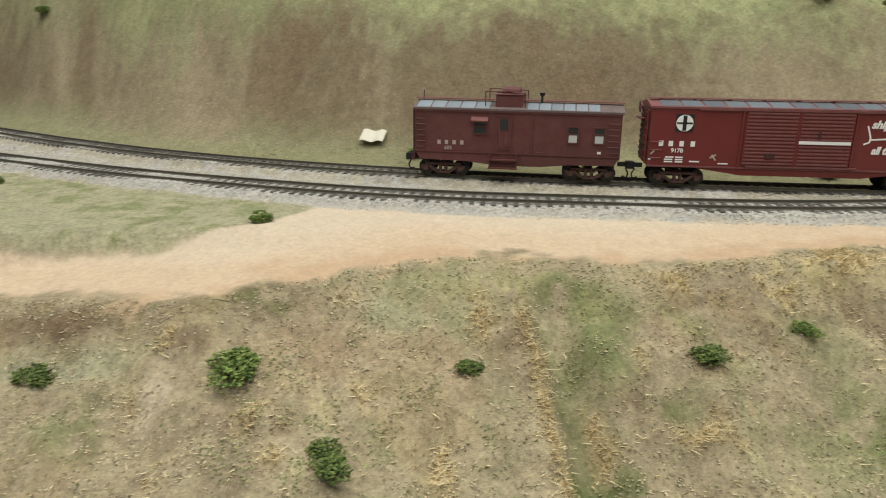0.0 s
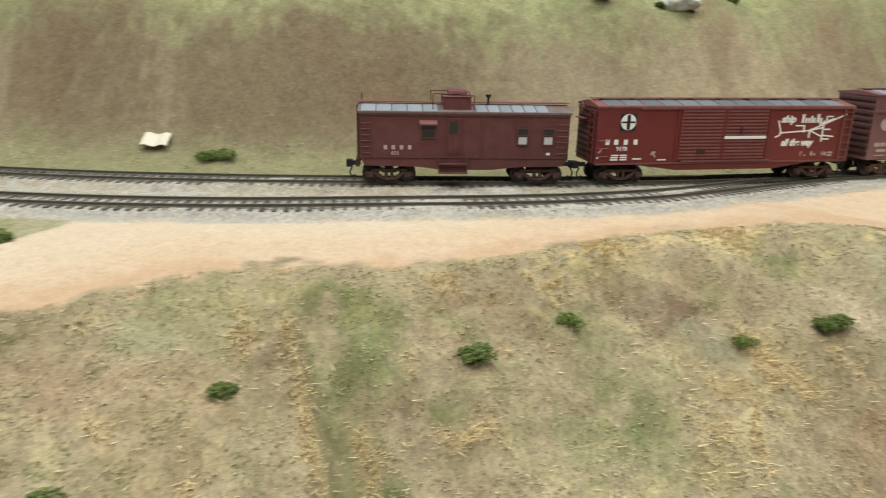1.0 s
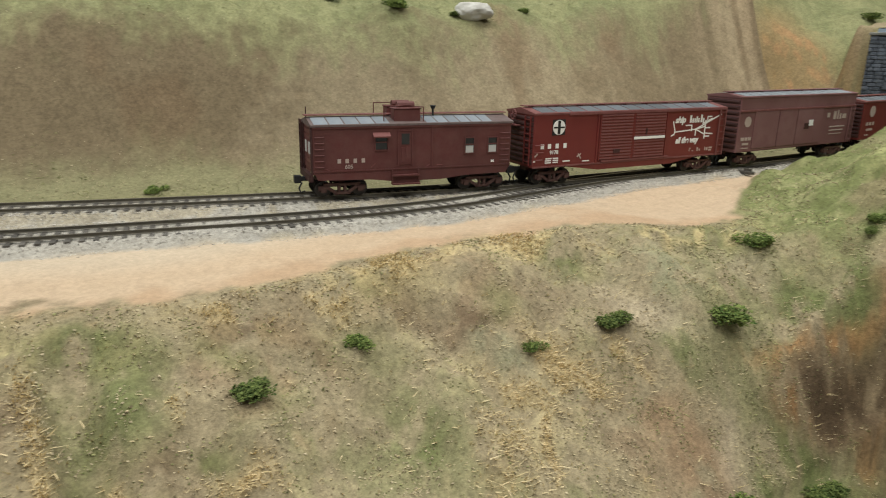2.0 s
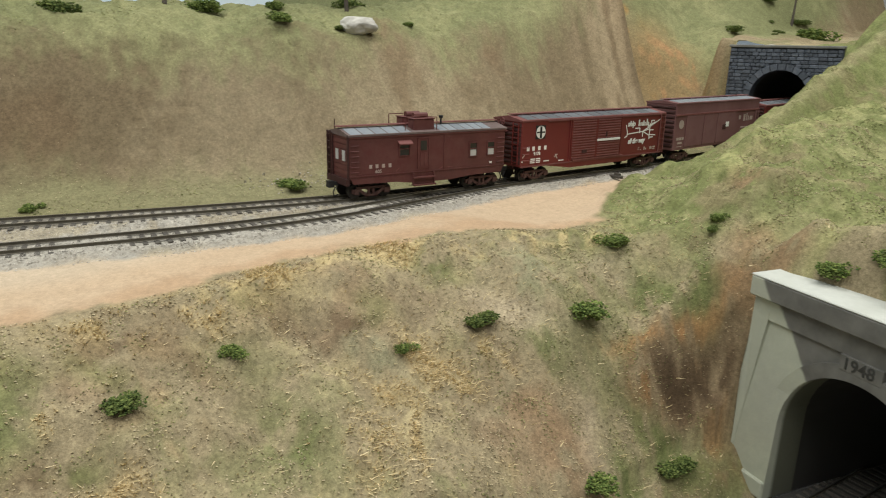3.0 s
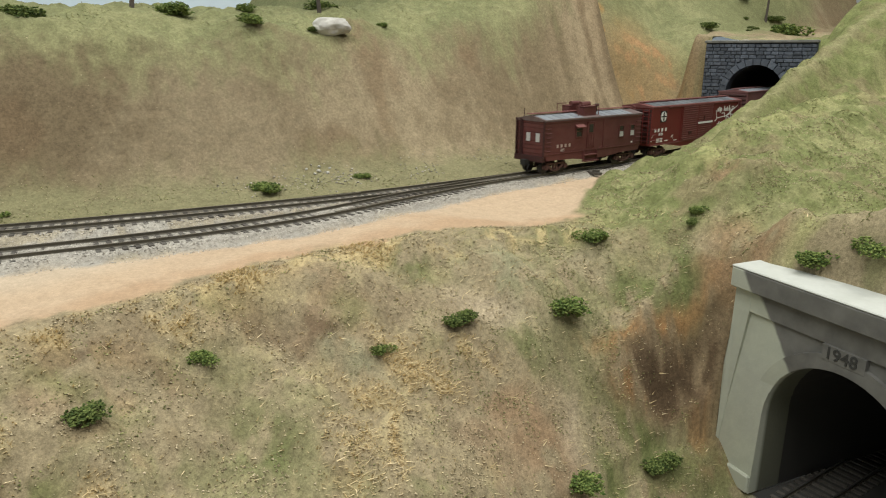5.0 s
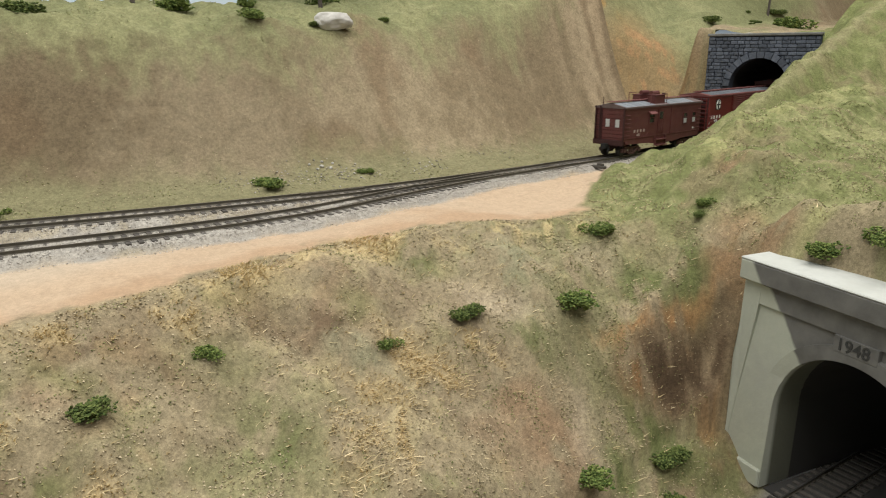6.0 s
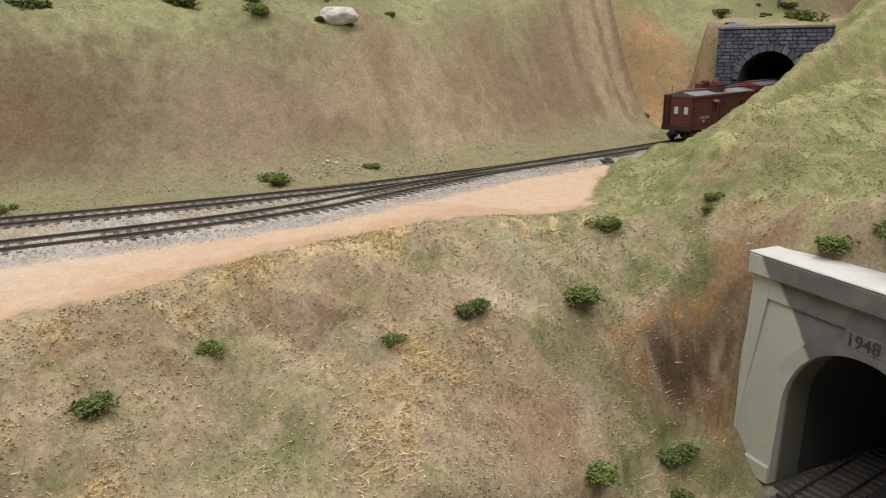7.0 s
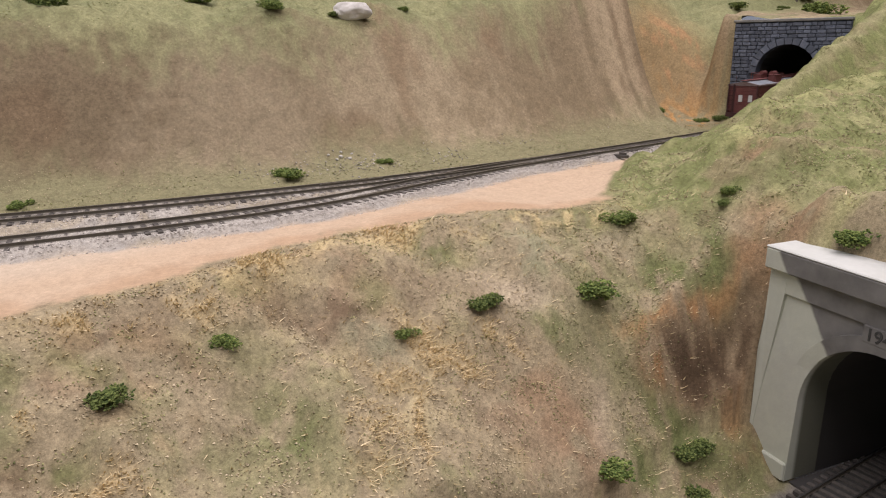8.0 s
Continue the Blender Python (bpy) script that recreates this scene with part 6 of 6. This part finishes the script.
def on_bank(x, y):
    bare = (edge_y(x) - y > 0.001) | ((x > 0.14) & (y < 0.283 + (x - 0.13) * 0.5 - 0.004))
    b = radians(NEAR_TURN)
    un = (x - NEAR_C[0]) * math.cos(b) + (y - NEAR_C[1]) * math.sin(b)
    vn = -(x - NEAR_C[0]) * math.sin(b) + (y - NEAR_C[1]) * math.cos(b)
    return bare & ~((un > -0.012) & (un < 0.030) & (np.abs(vn) < NEAR_HALF + 0.006)) & ~((np.abs(y - lower_y(x)) < 0.022) & (x < 0.12))


def on_far(x, y):
    d = y - main_y(x)
    return (d > 0.024) & (x < 0.56)


def tufted(x, y, size, seed, lo, hi):
    return ramp(fbm(x, y, size, seed, 3), lo, hi)


scatter("turf_grains", "loose brown and tan turf grains over the bank", "turf", M_CRUMB, sown(150000, -0.62, 0.34, 0.10, 0.31, 1, lambda x, y: on_bank(x, y) * np.clip(0.12 + 0.75 * tufted(x, y, 0.012, 201, 0.0, 0.9) + 0.6 * np.exp(-((edge_y(x) - y - 0.006) / 0.005) ** 2) * tufted(x, y, 0.02, 205, -0.2, 0.5), 0, 1)), 0.00095, 2)
scatter("green_turf", "green turf tufts over the bank and spur", "turf", M_TURF, sown(240000, -0.62, 0.55, 0.10, 0.34, 3, lambda x, y: on_bank(x, y) * tufted(x, y, 0.010, 211, 0.1, 0.8) * (0.25 + 0.75 * tufted(x, y, 0.05, 215, -0.2, 0.6))), 0.00092, 4)
scatter("straw_grass", "dry straw-coloured grass fibres on the bank", "grass", M_STRAW, sown(260000, -0.62, 0.16, 0.13, 0.31, 5, lambda x, y: on_bank(x, y) * np.clip(0.02 + 0.85 * hay_cover(x, y), 0, 1)), 0.00040, 6, blade=0.0046, fall=0.6)
scatter("far_grains", "loose grains and tufts at the foot of the far bank", "turf", M_CRUMB, sown(40000, -0.62, 0.56, 0.39, 0.75, 7, lambda x, y: on_far(x, y) * (0.08 + 0.92 * np.exp(-((y - main_y(x) - 0.055) / 0.02) ** 2)) * (y - main_y(x) < 0.2)), 0.0009, 8)
scatter("far_turf", "olive turf tufts on the far bank and hilltop", "turf", M_TURF, sown(60000, -0.62, 0.75, 0.39, 0.75, 9, lambda x, y: on_far(x, y) * tufted(x, y, 0.02, 231, 0.0, 0.9) * np.maximum(1 - ramp(y - main_y(x), 0.06, 0.10), ramp(y - main_y(x), 0.13, 0.16))), 0.0011, 10)

scatter("verge_stones", "small pale stones strewn along the foot of the far bank", "stones", M_BALLAST, sown(5200, -0.05, 0.45, 0.40, 0.48, 13, lambda x, y: np.exp(-((y - main_y(x) - 0.062) / 0.014) ** 2) * tufted(x, y, 0.03, 241, -0.4, 0.6) * np.exp(-((x - 0.10) / 0.13) ** 2)), 0.0017, 14)


def in_ballast(x, y):
    near = np.where(x < 0.24, siding_y(x), main_y(x))
    return ramp(y, near - 0.028, near - 0.021) * (1 - ramp(y - main_y(x), 0.015, 0.024)) * ((np.abs(np.abs(y - main_y(x)) - 0.00825) > 0.0016) & (np.abs(np.abs(y - near) - 0.00825) > 0.0016))


def upper_band(n, seed):
    rs = np.random.RandomState(seed)
    x = rs.uniform(-0.68, 0.56, n)
    near = np.where(x < 0.24, siding_y(x), main_y(x))
    y = near - 0.028 + rs.uniform(0, 1, n) * (main_y(x) + 0.026 - near + 0.028)
    keep = rs.uniform(0, 1, n) < in_ballast(x, y)
    return x[keep], y[keep]


scatter("ballast", "pale grey ballast grains round the ties", "ballast", M_BALLAST, upper_band(90000, 11), 0.00095, 12, lift=0.05)


# ---- many small pieces ----
for t, f, x0, x1, z in TIE_ROWS:
    for x, y, h in line_points(f, x0, x1, TIE_PITCH):
        if f is siding_y and x > 0.12:
            continue
        o = new("tie", TIE)
        o.parent = t
        o.matrix_basis = pose(x, y, z, 0, 0, math.degrees(h))


def lay_stones():
    """Courses of blocks round the far arch, and its voussoirs."""
    rs = random.Random(4)
    r, spring, h = 0.0335, 0.0520, 0.0042
    z = 0.0
    while z + h < FAR_TOP - 0.003:
        v = -FAR_HALF + 0.0004
        while v < FAR_HALF - 0.002:
            w = min(rs.uniform(0.005, 0.011), FAR_HALF - 0.0004 - v)
            zc, lo, hi = z + h / 2, v, v + w
            reach = r + 0.0075
            edge = reach if zc < spring else (math.sqrt(max(0, reach**2 - (zc - spring) ** 2)) if zc - spring < reach else 0)
            pieces = []
            if edge == 0:
                pieces = [(lo, hi)]
            else:
                if lo < -edge:
                    pieces.append((lo, min(hi, -edge)))
                if hi > edge:
                    pieces.append((max(lo, edge), hi))
            for a, b in pieces:
                if b - a > 0.002:
                    d = rs.uniform(0.0001, 0.0014)
                    part("stone_block", box(-d, 0.0016, a + 0.0003, b - 0.0003, z + 0.0003, z + h - 0.0002, 0.0005), M_STONE, stone_portal)
            v += w
        z += h
    n = 13
    for i in range(n):
        a0, a1 = math.pi * i / n + 0.012, math.pi * (i + 1) / n - 0.012
        bm = bmesh.new()
        q = [(k * math.cos(a), spring + k * math.sin(a)) for k, a in ((r, a0), (r + 0.0074, a0), (r + 0.0074, a1), (r, a1))]
        d = rs.uniform(0.0012, 0.0020)
        lo = [bm.verts.new((-d, v, zz)) for v, zz in q]
        hi = [bm.verts.new((0.0016, v, zz)) for v, zz in q]
        bm.faces.new(lo)
        bm.faces.new(hi[::-1])
        for k in range(4):
            bm.faces.new((lo[k], hi[k], hi[(k + 1) % 4], lo[(k + 1) % 4]))
        bmesh.ops.recalc_face_normals(bm, faces=bm.faces)
        part("voussoir", bm, M_STONE, stone_portal)


lay_stones()


# ---- movement ----
def track_pose(s):
    """Place and heading on the main track at the distance s from its west end."""
    return np.interp(s, ARC_S, ARC_X), np.interp(s, ARC_S, ARC_Y)


ARC_X = np.linspace(-0.98, 1.09, 6000)
ARC_Y = main_y(ARC_X)
ARC_S = np.concatenate([[0], np.cumsum(np.hypot(np.diff(ARC_X), np.diff(ARC_Y)))])


def car_pose(centre, spread):
    xa, ya = track_pose(centre - spread)
    xb, yb = track_pose(centre + spread)
    return pose((xa + xb) / 2, (ya + yb) / 2, 0, 0, 0, math.degrees(math.atan2(yb - ya, xb - xa)))


def motions():
    start = float(np.interp(-0.301 + 0.0635, ARC_X, ARC_S))
    for car, offset, spread in ((train_caboose, 0.0, 0.0472), (train_red, 0.1717, 0.0705), (train_faded, 0.3632, 0.0635), (train_dark, 0.5396, 0.0555)):
        car.scale = (1.010, 1.010, 1.000)
        rows = []
        for i in range(17):
            t = 0.5 * i
            rows.append((t, car_pose(start + offset + SPEED * t + 0.0014 * math.sin(math.pi * min(t, 4.0) / 4.0), spread)))
        walk(car, rows)


SPEED = 0.0993
motions()
